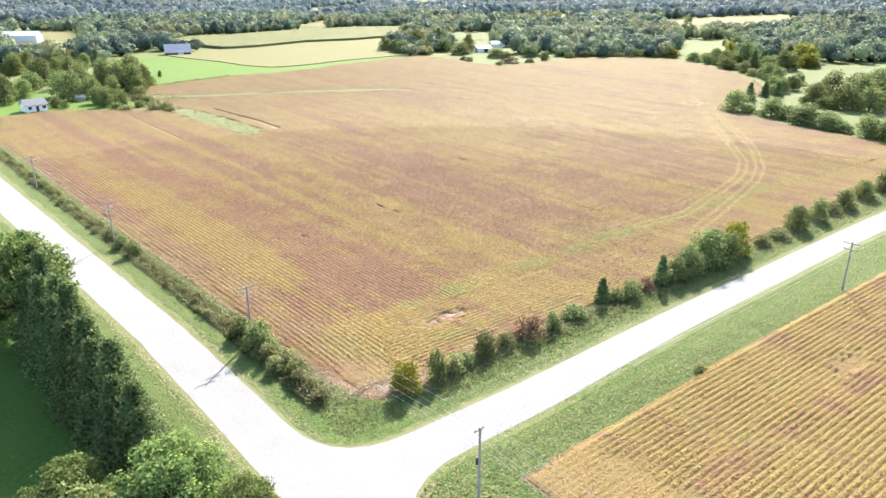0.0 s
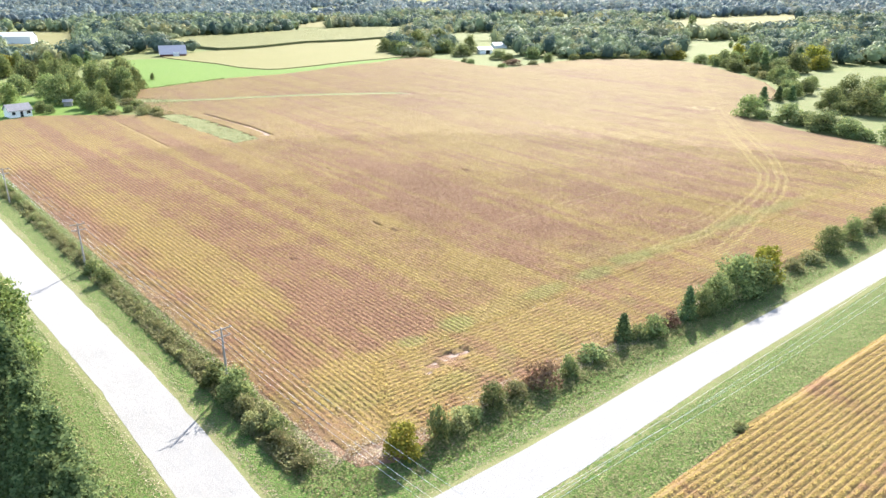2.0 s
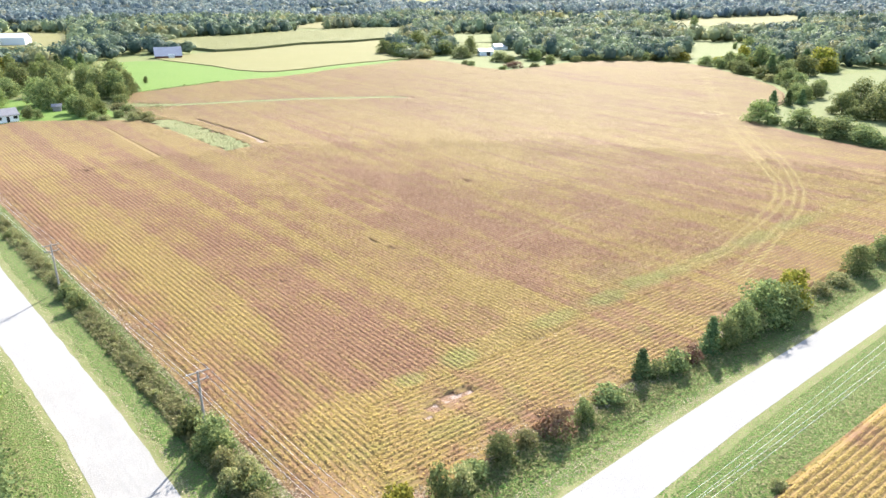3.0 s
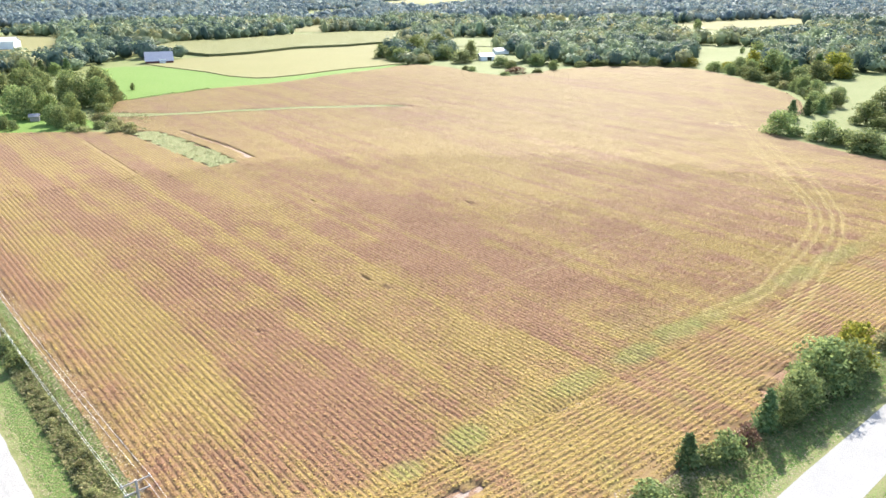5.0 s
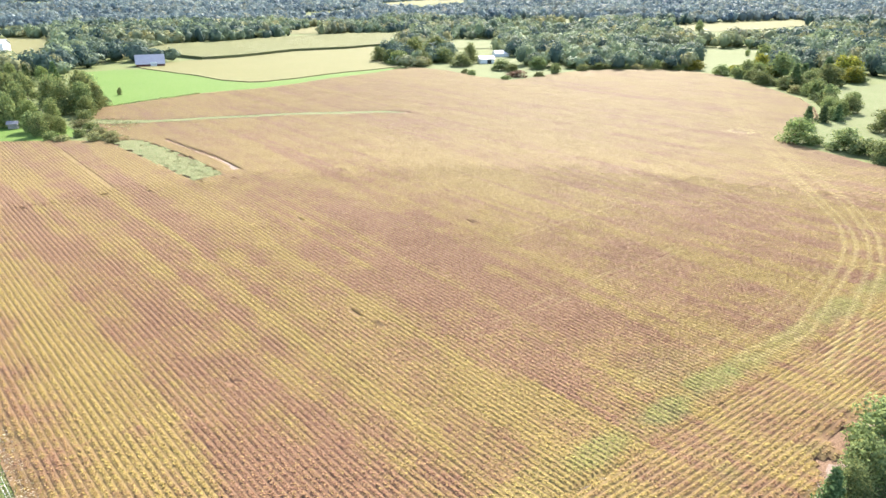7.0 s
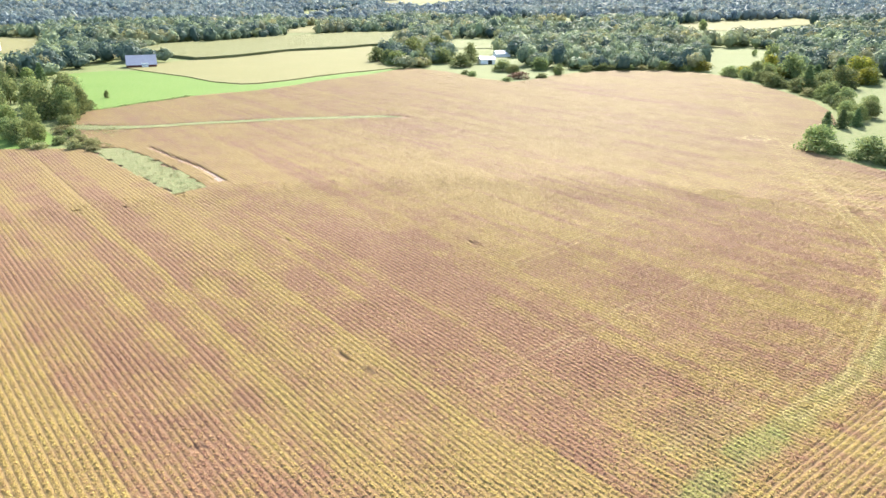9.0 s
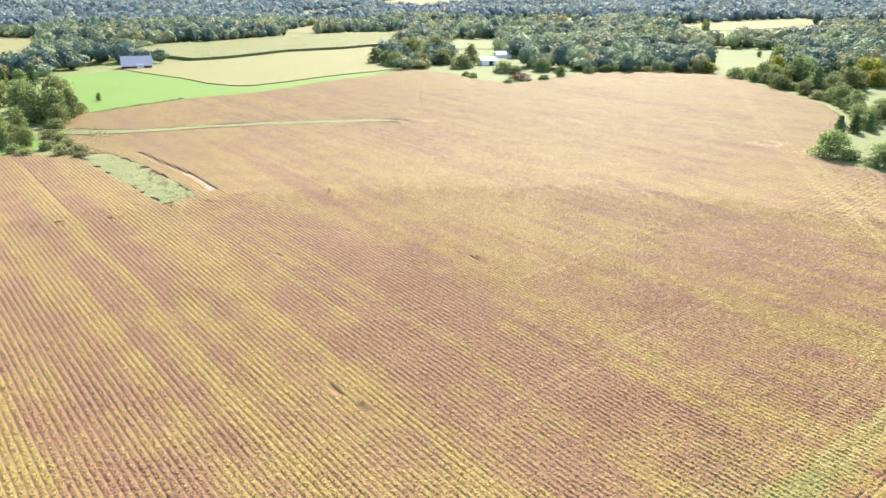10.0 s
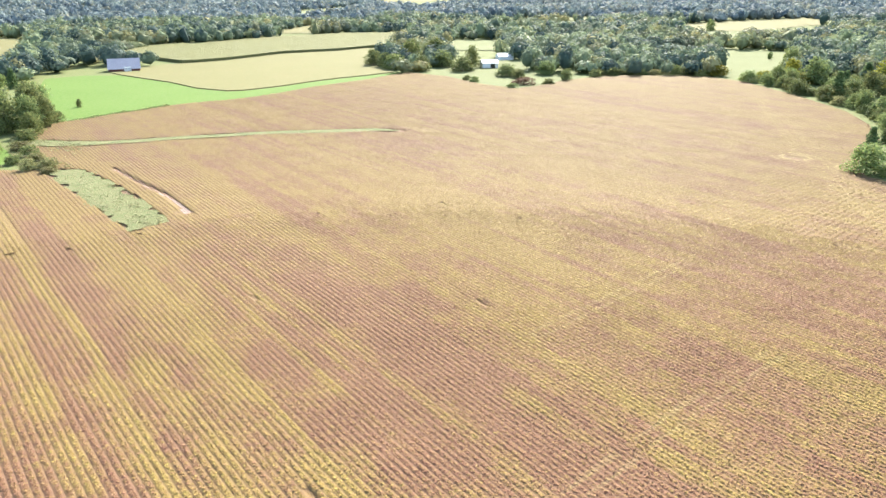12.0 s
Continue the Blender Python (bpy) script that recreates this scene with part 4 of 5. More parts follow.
# right-hand tree line and clumps in the pasture
for key, x, y, h, w in (("pale", 115.0, 273.0, 8.2, 12.0), ("cedar", 132.0, 300.0, 7.4, 6.0), ("cedar", 143.0, 310.0, 6.4, 5.6), ("cedar", 150.0, 313.0, 6.2, 5.6), ("oak", 165.0, 331.0, 7.0, 9.0),
                        ("oak", 124.0, 261.0, 7.2, 11.0), ("oak2", 128.0, 244.0, 7.2, 12.0), ("bush", 126.5, 254.0, 5.0, 8.0), ("oak", 131.0, 234.0, 5.8, 10.0), ("oak2", 137.0, 221.0, 7.4, 8.0),
                        ("bush", 134.0, 229.0, 3.6, 6.0), ("pale", 138.5, 214.0, 6.8, 7.6), ("oak", 146.0, 205.0, 7.0, 8.0), ("pale", 157.0, 324.0, 6.5, 8.0), ("bush", 119.0, 269.0, 3.0, 6.0), ("bush", 130.5, 249.0, 5.0, 8.0), ("oak2", 134.0, 240.0, 5.5, 8.0), ("bush", 141.0, 219.0, 5.0, 8.0)):
    plant(key, x, y, h, w, "trees along the east field edge")
for key, x, y, h, w in (("oak", 154.0, 289.0, 9.4, 11.0), ("oak2", 169.0, 304.0, 12.0, 10.5), ("oak", 160.0, 277.0, 10.2, 13.0), ("oak", 166.0, 270.0, 9.8, 12.0), ("pale", 153.0, 279.0, 4.4, 9.0),
                        ("pale", 186.0, 312.0, 10.2, 16.0), ("oak", 206.0, 330.0, 10.6, 14.0), ("gold", 176.0, 280.0, 9.0, 11.0), ("oak2", 178.0, 296.0, 11.0, 13.0), ("oak2", 196.0, 318.0, 11.0, 12.0)):
    plant(key, x, y, h, w, "tree clump in the pasture")
for key, x, y, h, w in (("gold", 160.0, 498.0, 6.8, 11.5), ("pale", 166.0, 470.0, 6.2, 12.0), ("gold", 176.0, 475.0, 5.9, 9.6), ("oak2", 169.0, 423.0, 7.2, 9.6), ("oak", 176.0, 402.0, 8.2, 14.0),
                        ("oak2", 174.0, 376.0, 8.4, 9.5), ("oak", 170.0, 357.0, 8.6, 9.0), ("pale", 178.0, 352.0, 5.8, 8.6), ("oak", 202.0, 418.0, 11.4, 16.0), ("oak2", 224.0, 432.0, 8.6, 12.0),
                        ("oak2", 217.0, 530.0, 14.0, 12.6), ("oak", 196.0, 459.0, 14.4, 14.0), ("gold", 229.0, 450.0, 13.8, 17.0), ("bush", 236.0, 600.0, 5.0, 4.0)):
    plant(key, x, y, h, w, "trees along the east field edge")
EAST_EDGE = [(149.0, 318.0), (163.0, 345.0), (170.0, 372.0), (173.0, 420.0), (168.0, 468.0)]
for (x0, y0), (x1, y1) in zip(EAST_EDGE, EAST_EDGE[1:]):
    n = int(math.hypot(x1 - x0, y1 - y0) / 7.5)
    for i in range(n):
        f = (i + random.uniform(0.1, 0.9)) / n
        plant(random.choice(("oak", "oak2", "pale", "bush", "palebush", "cedar")), x0 + (x1 - x0) * f + random.uniform(0, 4), y0 + (y1 - y0) * f, random.uniform(3.0, 7.5), random.uniform(5.5, 9.0),
              "trees along the east field edge")
for i in range(11):
    plant(random.choice(("bush", "bush", "palebush", "oak2")), 92.0 + 6.4 * i, 503.0 + random.uniform(-1, 3) - (3.0 if i > 8 else 0.0), random.uniform(3.0, 6.0), random.uniform(6.0, 9.0), "bushes at the far field edge")
# farm grove beyond the field
for key, x, y, h, w in (("oak", -45.0, 566.0, 10.8, 12.5), ("pale", -30.0, 541.0, 9.6, 16.0), ("pale", -20.0, 566.0, 17.0, 16.0), ("oak", -12.0, 535.0, 9.0, 11.0), ("oak", -4.0, 600.0, 16.0, 19.0),
                        ("oak2", 1.0, 555.0, 10.4, 15.0), ("oak2", 13.0, 529.0, 9.0, 15.0), ("pale", 20.0, 549.0, 14.0, 11.0), ("oak2", 38.0, 502.0, 7.0, 13.0), ("pale", 44.0, 492.0, 5.2, 9.0),
                        ("bush", 14.0, 481.0, 3.0, 4.8), ("bush", 18.0, 473.0, 3.2, 5.4), ("bush", 36.0, 449.0, 2.6, 6.4), ("redbush", 44.0, 464.0, 4.0, 14.0), ("bush", 57.0, 464.0, 2.9, 7.0),
                        ("oak2", 69.0, 480.0, 6.4, 7.0), ("bush", 88.0, 494.0, 4.2, 8.0), ("bush", 99.0, 500.0, 5.0, 8.0), ("oak", -36.0, 552.0, 10.0, 12.0), ("oak2", 62.0, 508.0, 8.0, 12.0)):
    plant(key, x, y, h, w, "trees round the farmyard")
# round the white house
for key, x, y, h, w in (("oak2", -159.0, 286.0, 4.4, 5.4), ("bush", -154.5, 284.5, 3.6, 3.6), ("pale", -187.0, 312.0, 8.8, 10.0), ("oak", -186.0, 296.0, 12.8, 12.0), ("oak", -163.0, 308.0, 13.0, 12.0),
                        ("pale", -156.0, 312.0, 9.4, 9.0), ("oak", -147.0, 297.0, 7.4, 7.4), ("oak2", -139.5, 288.5, 8.2, 6.6), ("pale", -142.0, 303.0, 11.0, 7.6), ("pale", -134.0, 292.0, 6.2, 5.0),
                        ("oak", -149.0, 340.0, 13.0, 11.0), ("bush", -125.0, 287.0, 2.6, 4.8), ("palebush", -116.0, 279.0, 3.4, 4.6), ("palebush", -127.0, 279.0, 2.2, 6.0), ("bush", -132.0, 281.0, 3.0, 4.6),
                        ("oak", -199.0, 340.0, 9.0, 12.0), ("oak", -156.0, 354.0, 16.0, 12.0), ("oak2", -154.0, 334.0, 15.0, 10.0)):
    plant(key, x, y, h, w, "trees round the white house")
for x, y in ((-160.0, 366.0), (-168.0, 350.0), (-170.0, 330.0), (-176.0, 366.0), (-185.0, 350.0), (-192.0, 375.0), (-205.0, 360.0), (-210.0, 385.0), (-215.0, 330.0), (-225.0, 350.0), (-232.0, 310.0), (-172.0, 318.0)):
    plant(random.choice(("oak", "oak2", "pale")), x, y, random.uniform(11, 16), random.uniform(9, 13), "trees round the white house")
for key, x, y, h, w in (("palebush", -112.0, 282.0, 3.0, 6.0), ("palebush", -120.0, 291.0, 2.6, 6.0), ("bush", -126.0, 298.0, 3.0, 6.0), ("palebush", -133.0, 306.0, 2.8, 7.0), ("bush", -138.0, 318.0, 4.5, 7.0),
                        ("pale", -143.0, 330.0, 8.0, 8.0), ("oak", -147.0, 346.0, 12.0, 10.0), ("bush", -148.0, 356.0, 4.0, 6.0), ("palebush", -109.0, 276.0, 1.8, 5.0), ("pale", -140.0, 296.0, 6.5, 6.0)):
    plant(key, x, y, h, w, "brush at the west field edge")
plant("oak2", 321.3, 947.2, 13.0, 11.0, "", "lone dark tree in the far tan field")
plant("bush", -157.0, 392.0, 3.6, 2.4, "trees round the white house", "single small tree in the hay field")


# ---------------------------------------------------------------- far woods
def ball(level):
    bm = bmesh.new()
    bmesh.ops.create_icosphere(bm, subdivisions=level, radius=1.0)
    verts, faces = np.array([v.co[:] for v in bm.verts]), np.array([[v.index for v in f.verts] for f in bm.faces])
    bm.free()
    return verts, faces


KEEP_CLEAR = [FIELD, HAY, TAN, CORN, SOUTH_FIELD] + [c[0] for c in CLEARINGS]
KEEP_CLEAR.append([(-235.0, 480.0), (-180.0, 480.0), (-172.0, 545.0), (-190.0, 570.0), (-232.0, 565.0)])
KEEP_CLEAR += [[(p.co.x, p.co.y) for p in bpy.data.objects[n].data.vertices] for n in ("yard", "house_lawn", "pasture", "pasture.001")]


def woods(name, near, far, gap, level, clumps, high, wide, seed, label, mat):
    rng = np.random.default_rng(seed)
    x, y = np.meshgrid(np.arange(-far, far, gap), np.arange(-200, far, gap))
    x, y = x.ravel() + rng.uniform(-0.45, 0.45, x.size) * gap, y.ravel() + rng.uniform(-0.45, 0.45, y.size) * gap
    d, side = np.hypot(x, y), np.degrees(np.arctan2(x, y))
    keep = (d > near) & (d < far) & (np.abs(side) < 40) & ((y > 505) | ((x > 80) & (y > 497)) | ((x < -215) & (y > 300) & (y - x > 560)) | ((x > 172) & (y > 350)))
    keep &= (cloud(x, y, 190, 81) < 0.8) & (rng.uniform(0, 1, x.size) < 0.86)
    for outline in KEEP_CLEAR:
        keep &= ~inside(x, y, outline) & ~inside(x / 0.96, y / 0.96, outline)
    for outline, _, _ in CLEARINGS:
        keep &= ~inside(x / 0.87, y / 0.87, outline) & ~inside(x / 0.8, y / 0.8, outline)
    x, y = x[keep], y[keep]
    n = len(x)
    h = rng.uniform(*high, n) * (0.7 + 0.6 * cloud(x, y, 60, 82))
    w = rng.uniform(*wide, n)
    z = terrain(x, y)
    shade = np.clip(0.9 * cloud(x, y, 45, 83) + rng.normal(0, 0.42, n) - 0.05, -0.3, 1.2)
    autumn = np.clip(ramp(cloud(x, y, 70, 84), 0.55, 0.85) * 0.35 + (rng.uniform(0, 1, n) > 0.86) * rng.uniform(0.2, 0.9, n), 0, 1)
    bv, bf = ball(level)
    k = len(bv)
    scale = np.stack([w / 2, w / 2, h * 0.5], -1)[:, None]
    lump = 1 + rng.normal(0, 0.24, (n, k, 1))
    verts = bv[None] * lump * scale * 0.8 + np.stack([x, y, z + h * 0.44], -1)[:, None]
    faces = (np.arange(n)[:, None, None] * k + bf[None]).reshape(-1, 3)
    values = dict(shade=np.repeat(shade, k), autumn=np.repeat(autumn, k))
    verts = verts.reshape(-1, 3)
    if clumps:
        m = n * clumps
        d = rng.normal(0, 1, (n, clumps, 3))
        d /= np.linalg.norm(d, axis=2, keepdims=True)
        d[..., 2] = np.where(d[..., 2] < -0.15, np.abs(d[..., 2]), d[..., 2])
        c = d * scale * rng.uniform(0.78, 1.2, (n, clumps, 1)) + np.stack([x, y, z + h * 0.46], -1)[:, None]
        s = (w * (0.068 if clumps > 100 else 0.09 if clumps > 40 else 0.13))[:, None, None] * rng.uniform(0.7, 1.4, (n, clumps, 1))
        one = np.cross(d, rng.normal(0, 1, (n, clumps, 3)))
        one /= np.linalg.norm(one, axis=2, keepdims=True) + 1e-9
        two = np.cross(d + rng.normal(0, 0.25, (n, clumps, 3)), one) * s * 2
        one = one * s * 2 + d * rng.normal(0, 0.3, (n, clumps, 1)) * s
        tri = np.stack([c - one * 0.6 - two * 0.3, c + one * 0.6 - two * 0.3, c + two * 0.7], 2).reshape(-1, 3)
        faces = np.concatenate([faces, np.arange(3 * m).reshape(m, 3) + len(verts)])
        verts = np.concatenate([verts, tri])
        jig = np.clip(np.repeat(shade, clumps) + rng.normal(0, 0.12, m), -0.3, 1.2)
        values = dict(shade=np.concatenate([values["shade"], np.repeat(jig, 3)]), autumn=np.concatenate([values["autumn"], np.repeat(np.repeat(autumn, clumps), 3)]))
    tagged(solid(name, verts, faces, mat, **values), label, "woods", kind="stuff")
    return n


rng = np.random.default_rng(95)
for x, y in zip(rng.uniform(-330, 340, 900), rng.uniform(300, 515, 900)):
    d = math.hypot(x, y)
    if 300 < d < 515 and ((x < -215 and y - x > 560) or (x > 172 and y > 350) or (x > 80 and y > 505)) and abs(x / y) < 0.75:
        if not any(inside(x, y, o) or inside(x / 0.96, y / 0.96, o) for o in KEEP_CLEAR) and cloud(x, y, 190, 81) < 0.8 and rng.uniform() < 0.75:
            plant(("oak", "oak2", "pale", "pale", "oak", "gold", "pale")[int(rng.integers(0, 7))] if rng.uniform() < 0.9 else "cedar", x, y, rng.uniform(6, 13), rng.uniform(7, 12), "trees of the near woods")
woods("woods", 515, 720, 9.5, 1, 110, (6, 15), (8, 14), 91, "dense green broadleaf woods behind the fields", M_WOODS)
woods("woods", 720, 1150, 11.0, 1, 46, (7, 17), (9, 16), 94, "dense green broadleaf woods behind the fields", M_WOODS)
# the two farthest belts carry painted haze in their leaf colour
woods("woods", 1150, 2000, 14.5, 1, 20, (9, 19), (11, 19), 92, "far green woods on rolling land, haze tinted into the leaves", M_WOODS_FAR)
woods("woods", 2000, 4500, 33.0, 1, 8, (11, 17), (26, 42), 93, "far green woods towards the horizon, bluish with painted haze", M_WOODS_FAR)


# ---------------------------------------------------------------- hedge growth and verges
def strip(name, count, place, high, size, mat, label, category, seed, flat=0.4):
    rng = np.random.default_rng(seed)
    x, y = place(rng, count)
    lush = cloud(x, y, 4.0, seed) * cloud(x, y, 1.2, seed + 1) * 1.6
    z = rng.uniform(0.05, 1.0, count) * high * np.clip(lush, 0.15, 1.2)
    tufts(name, x, y, z, rng.uniform(0.6, 1.4, count) * size, mat, label, category, flat, seed)


M_GRASS = leafy("grass_blades", (0.095, 0.17, 0.038), (0.15, 0.225, 0.06), (0.27, 0.26, 0.125), 0.5, 0.14)
M_STRAW = leafy("pale_straw", (0.3, 0.24, 0.17), (0.42, 0.35, 0.27), (0.36, 0.33, 0.18), 0.4, 0.2)
M_WEED = leafy("dry_weeds", (0.13, 0.145, 0.062), (0.24, 0.235, 0.115), (0.3, 0.25, 0.15), 0.45, 0.3)
NORTH_VERGE = [west(-300, V1 + 0.3), west(-300, 36.4), uv(-90, 36.4), cross_vw(36.6, 66.0), cross_vw(38.0, 60.0), cross_vw(41.5, 58.4), cross_vw(48.0, 60.0), cross_vw(60.0, 61.4), ew(260, 62.6), ew(260, W1 + 1.8),
               ew(146, W1 + 1.6), ew(86, W1 + 0.3), ew(60, W1 - 0.8)] + arc(cross_vw(V1 + 0.5, W1 - 1.0), DE, -DU, 8.0) + [uv(-90, V1 + 0.3)]
SOUTH_VERGE = [ew(80, W0 + 0.1), ew(148, W0 + 1.5), ew(260, W0 + 2.0), ew(260, 40.2), cross_vw(41.6, 40.2), uv(20, 41.6), uv(20, V1 + 0.9)] + arc(cross_vw(V1 + 0.9, W0 - 2.2), DU, DE, 11.0)
WEST_VERGE = [west(-200, V0 - 0.3), west(-200, 13.0), uv(-90, 13.0), uv(0, 13.0), uv(0, V0 - 0.3), uv(-90, V0 - 0.3)]


def over(outline, limit=None):
    """Places inside an outline, thinner with distance."""
    def place(rng, n):
        pts = np.array(outline)
        got = np.zeros((0, 2))
        while len(got) < n:
            p = rng.uniform(pts.min(0), pts.max(0), (6 * n, 2))
            near = np.clip(75.0 / (np.hypot(p[:, 0], p[:, 1]) + 1), 0, 1) ** 2
            keep = inside(p[:, 0], p[:, 1], outline) & (rng.uniform(0, 1, len(p)) < near)
            if limit is not None:
                keep &= limit(p[:, 0], p[:, 1])
            got = np.concatenate([got, p[keep]])
        return got[:n, 0], got[:n, 1]
    return place


def v_of(x, y):
    return unspread(x * DU[0] + y * DU[1], x * DV[0] + y * DV[1])


hedge_line = lambda x, y: ((v_of(x, y) > 32.0) & (v_of(x, y) < 34.8) & (w_of(x, y) > 64)) | ((w_of(x, y) > 57.4) & (v_of(x, y) > 44))
corner_line = lambda x, y: (w_of(x, y) > 55.5) & (v_of(x, y) > 32)
crop_edge = lambda x, y: w_of(x, y) < 44.5
strip("hedge_brush", 16000, over(NORTH_VERGE, hedge_line), 1.0, 0.2, M_LEAF_OLIVE, "tangled green brush along the fence line", "brush", 101)
strip("hedge_brush", 7000, over(NORTH_VERGE, corner_line), 0.7, 0.2, M_LEAF_PALE, "pale green weeds and brush at the field corner", "brush", 102)
strip("dry_weeds", 8000, over(NORTH_VERGE, corner_line), 0.6, 0.22, M_WEED, "dry brown weeds in the fence line", "weeds", 103)
strip("dry_weeds", 10000, over(SOUTH_VERGE, crop_edge), 0.8, 0.22, M_WEED, "dry brown weeds beside the crop", "weeds", 105, 0.2)
field_edge = lambda x, y: ((v_of(x, y) > 35.2) & (v_of(x, y) < 37.8) & (w_of(x, y) > 62)) | ((w_of(x, y) > 59.8) & (w_of(x, y) < 63.4) & (v_of(x, y) > 40)) | (np.hypot(v_of(x, y) - 40, w_of(x, y) - 62) < 2.2)
EDGE = [west(-300, 35.0), uv(-90, 35.0), cross_vw(35.0, 57.0), ew(240, 59.0), ew(240, 64.5), cross_vw(39.0, 66.0), uv(-90, 38.5), west(-300, 38.5)]
strip("dry_weeds", 17000, over(EDGE, field_edge), 0.7, 0.15, M_STRAW, "pale straw and dead weeds at the crop edge", "weeds", 113)
strip("dry_weeds", 420, over([ew(71.0, 76.0), ew(79.0, 76.0), ew(79.0, 77.0), ew(71.0, 77.0)]), 0.6, 0.16, M_STRAW, "pale straw where the rows meet", "weeds", 114)
west_line = lambda x, y: (v_of(x, y) > 32.0) & (v_of(x, y) < 35.0) & (w_of(x, y) > 64)
strip("hedge_brush", 15000, over(NORTH_VERGE, west_line), 0.9, 0.2, M_LEAF_OLIVE, "weedy olive brush along the west road", "brush", 111)
strip("dry_weeds", 9000, over(NORTH_VERGE, west_line), 1.1, 0.22, M_WEED, "dry brown weeds in the fence line", "weeds", 112)
strip("verge_grass", 46000, over(SOUTH_VERGE), 0.15, 0.13, M_GRASS, "rough green grass on the road verge", "grass", 106, 0.16)
strip("verge_grass", 46000, over(NORTH_VERGE), 0.15, 0.13, M_GRASS, "rough green grass on the road verge", "grass", 107, 0.16)
strip("verge_grass", 30000, over(WEST_VERGE), 0.15, 0.13, M_GRASS, "rough green grass on the road verge", "grass", 109, 0.16)
beside_road = lambda x, y: ((v_of(x, y) < V1 + 1.6) & (w_of(x, y) > 56)) | ((w_of(x, y) < W1 + 1.6) & (v_of(x, y) > 40))
strip("dry_weeds", 4500, over(NORTH_VERGE, beside_road), 0.2, 0.13, M_STRAW, "bleached grass along the gravel edge", "weeds", 115, 0.25)
strip("dry_weeds", 2500, over(WEST_VERGE, lambda x, y: v_of(x, y) > V0 - 1.6), 0.2, 0.13, M_STRAW, "bleached grass along the gravel edge", "weeds", 116, 0.25)
strip("dry_weeds", 9000, over(WEST_VERGE, lambda x, y: v_of(x, y) < 18.5), 0.8, 0.2, M_WEED, "rank weeds between the spruces and the road", "weeds", 117)
strip("dry_weeds", 2600, over([cross_vw(41.0, 40.0), cross_vw(52.0, 40.0), cross_vw(58.0, 29.0), cross_vw(41.0, 29.0)]), 0.5, 0.15, M_STRAW, "dead stalks at the corner of the crop", "weeds", 118)
DITCH = [(x - 1.8, y + 1.0) for x, y in HAY_EDGE[9:]] + [(x + 1.6, y - 1.2) for x, y in HAY_EDGE[:8:-1]]
strip("ditch_grass", 2600, over(DITCH), 1.1, 0.5, M_LEAF, "dark rank grass in the ditch beside the hay field", "grass", 119)
strip("dry_weeds", 2400, over([(-150.0, 330.0), (-120.0, 319.0), (-111.0, 306.0), (-112.0, 290.0), (-104.0, 281.0), (-118.0, 279.0), (-126.0, 290.0), (-138.0, 306.0)]), 1.2, 0.5, M_WEED, "grey green weeds at the field edge", "weeds", 120)
strip("waterway_grass", 2600, over(WATERWAY), 0.7, 0.35, M_WEED, "tall pale grass in the waterway", "grass", 110)


# ---------------------------------------------------------------- poles and lines
def utility_pole(x, y, high, turn, arms):
    """A wooden pole with crossarms, braces and insulators."""
    top = tagged(new("utility_pole"), "weathered grey wooden utility pole with crossarms" if arms else "weathered grey wooden utility pole at the junction", "utility pole", "poles along the roads")
    part("pole", rod(bmesh.new(), (0, 0, -0.2), (0, 0, high), 0.17, 0.11, 10), M_POLE, top)
    for z, half in arms:
        arm = part("crossarm", block(bmesh.new(), (0, 0.14, z), (2 * half, 0.11, 0.13), 0.015), M_POLE, top)
        for s in (-1, 1):
            part("brace", rod(bmesh.new(), (0, 0.14, z - 0.6), (s * 0.6, 0.14, z - 0.04), 0.02, 0.02, 5), M_POLE, top)
            bm = rod(bmesh.new(), (s * (half - 0.12), 0.14, z + 0.06), (s * (half - 0.12), 0.14, z + 0.16), 0.03, 0.05, 7)
            rod(bm, (s * (half - 0.12), 0.14, z + 0.16), (s * (half - 0.12), 0.14, z + 0.24), 0.07, 0.03, 7)
            part("insulator", bm, M_GLAZE, arm, "small grey insulator")
    if len(arms) == 1:
        part("transformer", rod(bmesh.new(), (0, 0.3, 3.9), (0, 0.3, 4.7), 0.17, 0.17, 10), M_GLASS, top, "small dark grey can")
        for k in (-1, 1):
            part("insulator", rod(bmesh.new(), (0, 0.12 * k, high - 0.3), (0, 0.2 * k, high - 0.2), 0.04, 0.04, 6), M_GLAZE, top)
    top.matrix_basis = pose(x, y, 0, 0, 0, turn)
    return top


ARMS = ((7.75, 1.25), (6.75, 1.1))
WEST_TURN, SOUTH_TURN = 40.2, 37.2 + 90.0
utility_pole(-26.3, 84.4, 8.0, WEST_TURN, ARMS)
utility_pole(-62.6, 123.4, 8.0, WEST_TURN, ARMS)
utility_pole(-98.8, 162.4, 8.0, WEST_TURN, ARMS)
utility_pole(3.3, 52.4, 8.1, WEST_TURN, ((7.75, 0.6),))
utility_pole(42.0, 6.6, 8.1, WEST_TURN, ARMS)
utility_pole(63.9, 100.8, 8.0, SOUTH_TURN, ARMS)
utility_pole(125.0, 147.3, 8.0, SOUTH_TURN, ARMS)


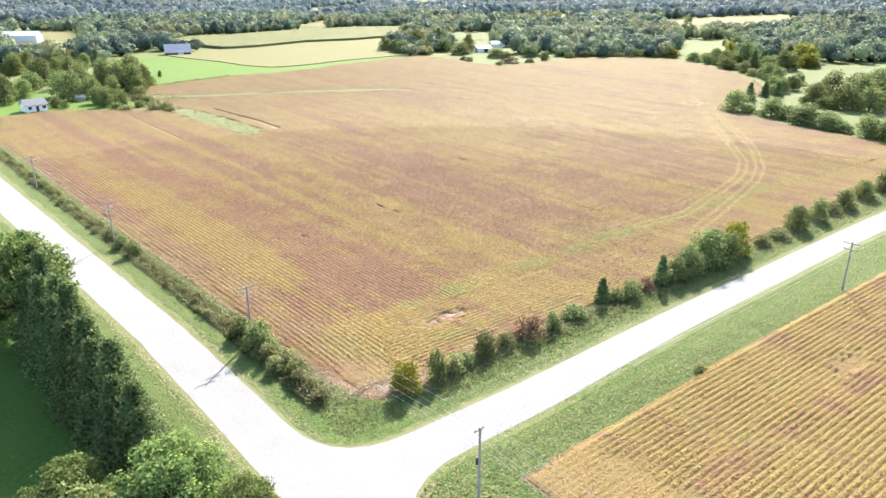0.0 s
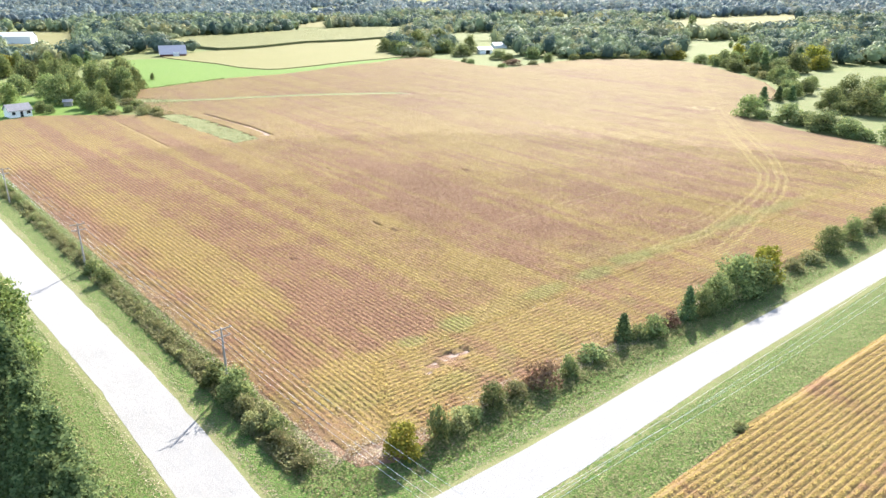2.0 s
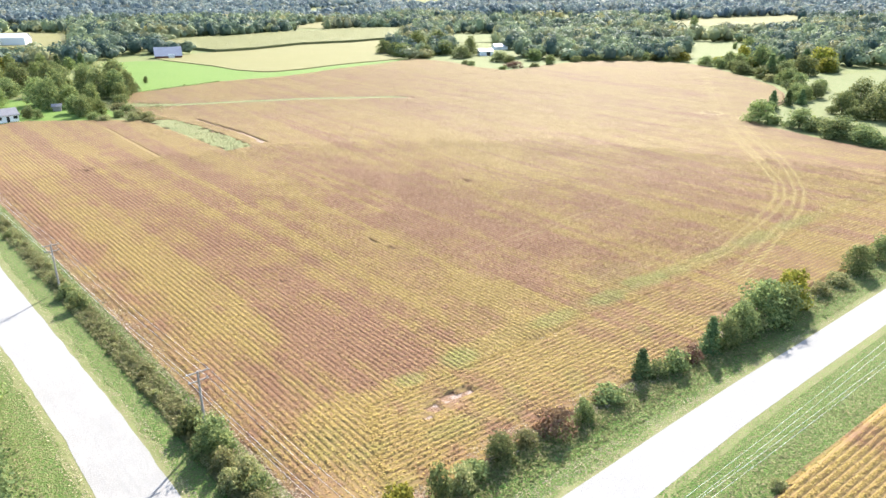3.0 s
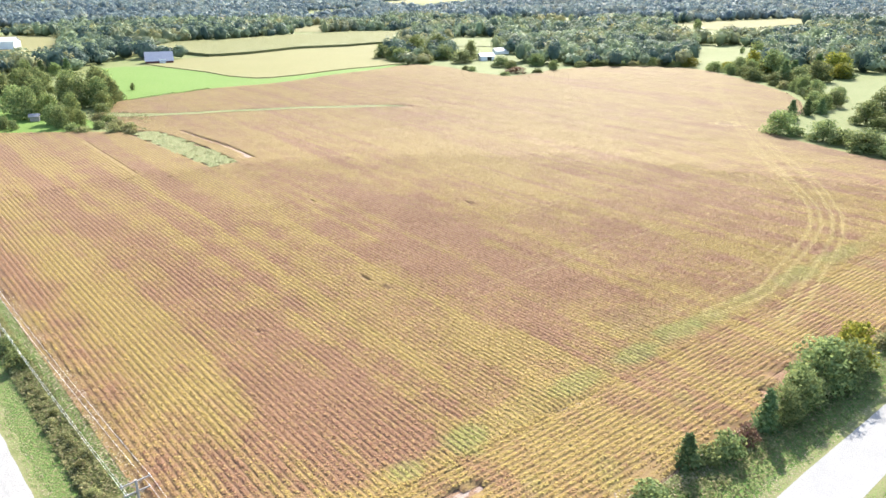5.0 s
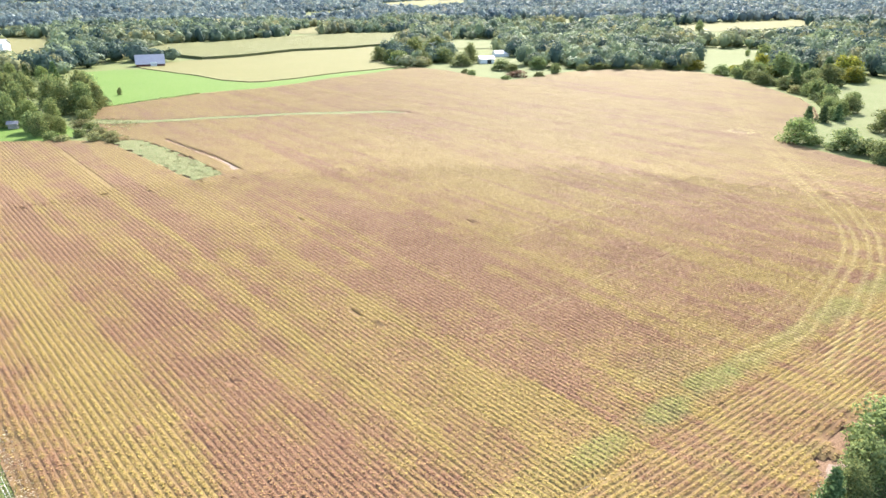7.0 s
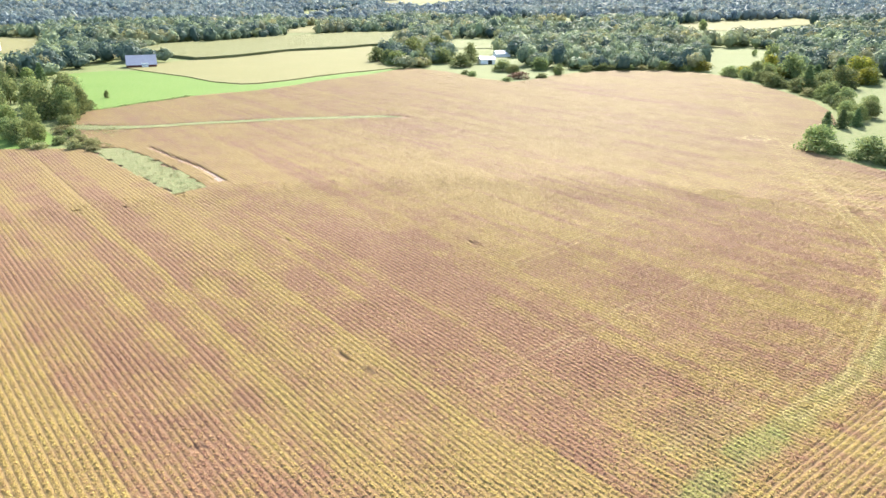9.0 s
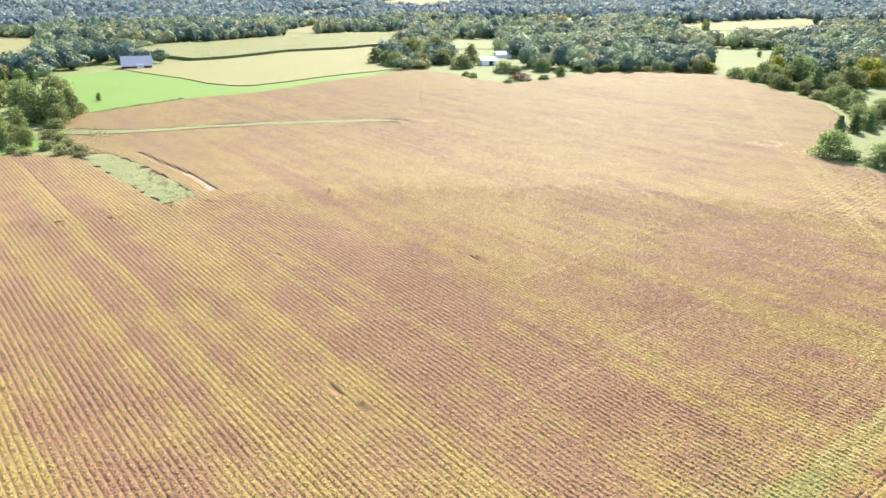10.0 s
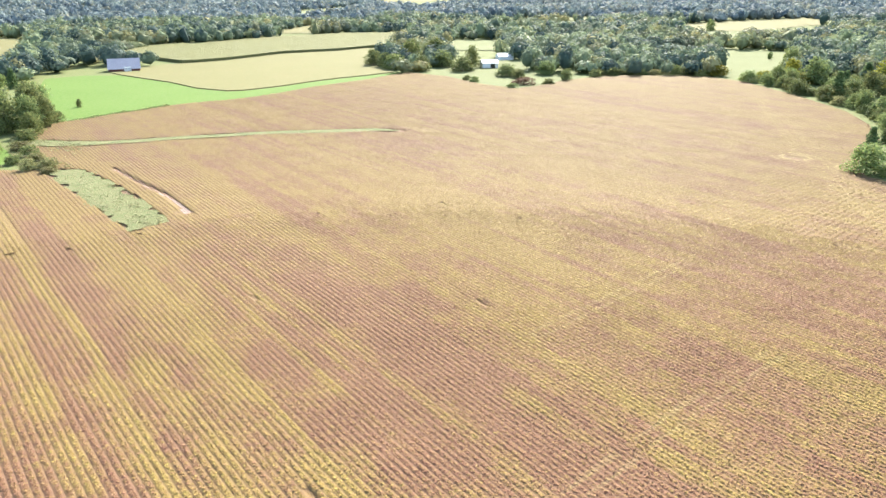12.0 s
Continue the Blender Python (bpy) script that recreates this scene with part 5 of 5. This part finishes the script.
def power_line(p, q, tp, tq, ep, eq):
    """Four sagging wires between two poles."""
    line = tagged(new("power_line"), "four thin sagging power wires between poles", "power line", "wires along the roads")
    for level, half in ((7.99, 1.13), (6.99, 0.98)):
        for s in (-1, 1):
            bm = bmesh.new()
            ends = []
            for (x, y), turn, wide in ((p, tp, ep), (q, tq, eq)):
                r = radians(turn)
                ends.append(Vector((x + s * half * wide * math.cos(r), y + s * half * wide * math.sin(r), level if wide else level - 0.3)))
            rings = []
            for i in range(13):
                f = i / 12
                c = ends[0].lerp(ends[1], f) - Vector((0, 0, 0.55 * 4 * f * (1 - f)))
                side = Vector((ends[1].y - ends[0].y, ends[0].x - ends[1].x, 0)).normalized() * 0.011
                rings.append([bm.verts.new(c + side), bm.verts.new(c + Vector((0, 0, 0.011))), bm.verts.new(c - side), bm.verts.new(c - Vector((0, 0, 0.011)))])
            for one, two in zip(rings, rings[1:]):
                for k in range(4):
                    bm.faces.new((one[k], one[(k + 1) % 4], two[(k + 1) % 4], two[k]))
            part("wire", bm, M_WIRE, line)


POLES = [(-98.8, 162.4), (-62.6, 123.4), (-26.3, 84.4), (3.3, 52.4), (63.9, 100.8), (125.0, 147.3)]
power_line(POLES[0], POLES[1], WEST_TURN, WEST_TURN, 1, 1)
power_line(POLES[1], POLES[2], WEST_TURN, WEST_TURN, 1, 1)
power_line(POLES[2], POLES[3], WEST_TURN, WEST_TURN, 1, 0.9)
power_line(POLES[3], (42.0, 6.6), WEST_TURN, WEST_TURN, 0.9, 1)
power_line(POLES[3], POLES[4], SOUTH_TURN, SOUTH_TURN, 0.12, 1)
power_line(POLES[4], POLES[5], SOUTH_TURN, SOUTH_TURN, 1, 1)


# ---------------------------------------------------------------- buildings
def building(name, x, y, turn, long, deep, eaves, ridge, wall_mat, roof_mat, label, category, windows=(), door=None):
    """Gabled building: walls, roof with overhang, windows and door on the front (-y side before turning)."""
    top = tagged(new(name), label, category)
    bm = bmesh.new()
    for side in (-1, 1):
        block(bm, (0, side * (deep / 2 - 0.1), eaves / 2), (long, 0.2, eaves))
        block(bm, (side * (long / 2 - 0.1), 0, eaves / 2), (0.19, deep - 0.4, eaves))
        xs = side * (long / 2 - 0.02)
        tri = [bm.verts.new((xs, -deep / 2 + 0.1, eaves)), bm.verts.new((xs, deep / 2 - 0.1, eaves)), bm.verts.new((xs, 0, ridge - 0.15))]
        back_tri = [bm.verts.new((xs - side * 0.2, v.co.y, v.co.z)) for v in tri]
        bm.faces.new(tri), bm.faces.new(back_tri[::-1])
        for i in range(3):
            bm.faces.new((tri[i], back_tri[i], back_tri[(i + 1) % 3], tri[(i + 1) % 3]))
    bmesh.ops.recalc_face_normals(bm, faces=bm.faces)
    part("wall", bm, wall_mat, top)
    bm = bmesh.new()
    over = 0.45
    drop = (ridge - eaves) / (deep / 2) * over
    outer = [(-deep / 2 - over, eaves - drop), (0, ridge), (deep / 2 + over, eaves - drop), (deep / 2 + over, eaves - drop + 0.18), (0, ridge + 0.2), (-deep / 2 - over, eaves - drop + 0.18)]
    ends = [[bm.verts.new((s * (long / 2 + over), yy, zz)) for yy, zz in outer] for s in (-1, 1)]
    for i in range(6):
        bm.faces.new((ends[0][i], ends[0][(i + 1) % 6], ends[1][(i + 1) % 6], ends[1][i]))
    for e in ends:
        bm.faces.new(e[0:2] + e[4:6]), bm.faces.new(e[1:5])
    bmesh.ops.recalc_face_normals(bm, faces=bm.faces)
    part("roof", bm, roof_mat, top)
    for cx, cz, ww, hh in windows:
        frame_part = part("window", block(bmesh.new(), (cx, -deep / 2 - 0.02, cz), (ww + 0.2, 0.08, hh + 0.2), 0.02), M_WHITE, top)
        part("pane", block(bmesh.new(), (cx, -deep / 2 - 0.065, cz), (ww, 0.02, hh)), M_GLASS, frame_part, "dark window glass")
    if door:
        part("door", block(bmesh.new(), (door[0], -deep / 2 - 0.03, door[2] / 2 + 0.05), (door[1], 0.07, door[2]), 0.01), M_GLASS if wall_mat is M_WHITE else M_WHITE, top)
    top.matrix_basis = pose(x, y, 0, 0, 0, turn)
    return top


building("house", -163.6, 278.2, 48.0, 7.8, 6.2, 2.7, 4.6, M_WHITE, M_SHINGLE, "small white house with a grey shingle roof", "house",
         ((-2.4, 1.6, 1.2, 1.1), (2.8, 1.6, 1.4, 1.1)), (0.3, 1.0, 2.1))
building("shed", -157.0, 303.0, 20.0, 3.0, 2.6, 1.9, 2.6, M_POLE, M_SHINGLE, "small grey shed with a dark roof among trees", "shed")
building("barn", -199.0, 537.0, 22.0, 18.0, 15.0, 2.0, 7.4, M_REDWOOD, M_BARNROOF, "long dark red barn with a grey metal roof", "barn", (), (2.0, 4.0, 3.0))
building("farm_shed", 31.0, 549.0, 12.0, 10.0, 8.0, 3.2, 4.8, M_WHITE, M_TIN, "white metal farm shed in the grove", "shed", (), (1.5, 3.0, 2.6))
building("farm_shed", 46.0, 604.0, 15.0, 11.0, 8.0, 2.4, 4.4, M_WHITE, M_TIN, "white metal farm shed in the grove", "shed")
building("farm_building", -391.0, 666.0, 10.0, 34.0, 16.0, 6.5, 10.0, M_WHITE, M_TIN, "large white metal farm building", "farm building")
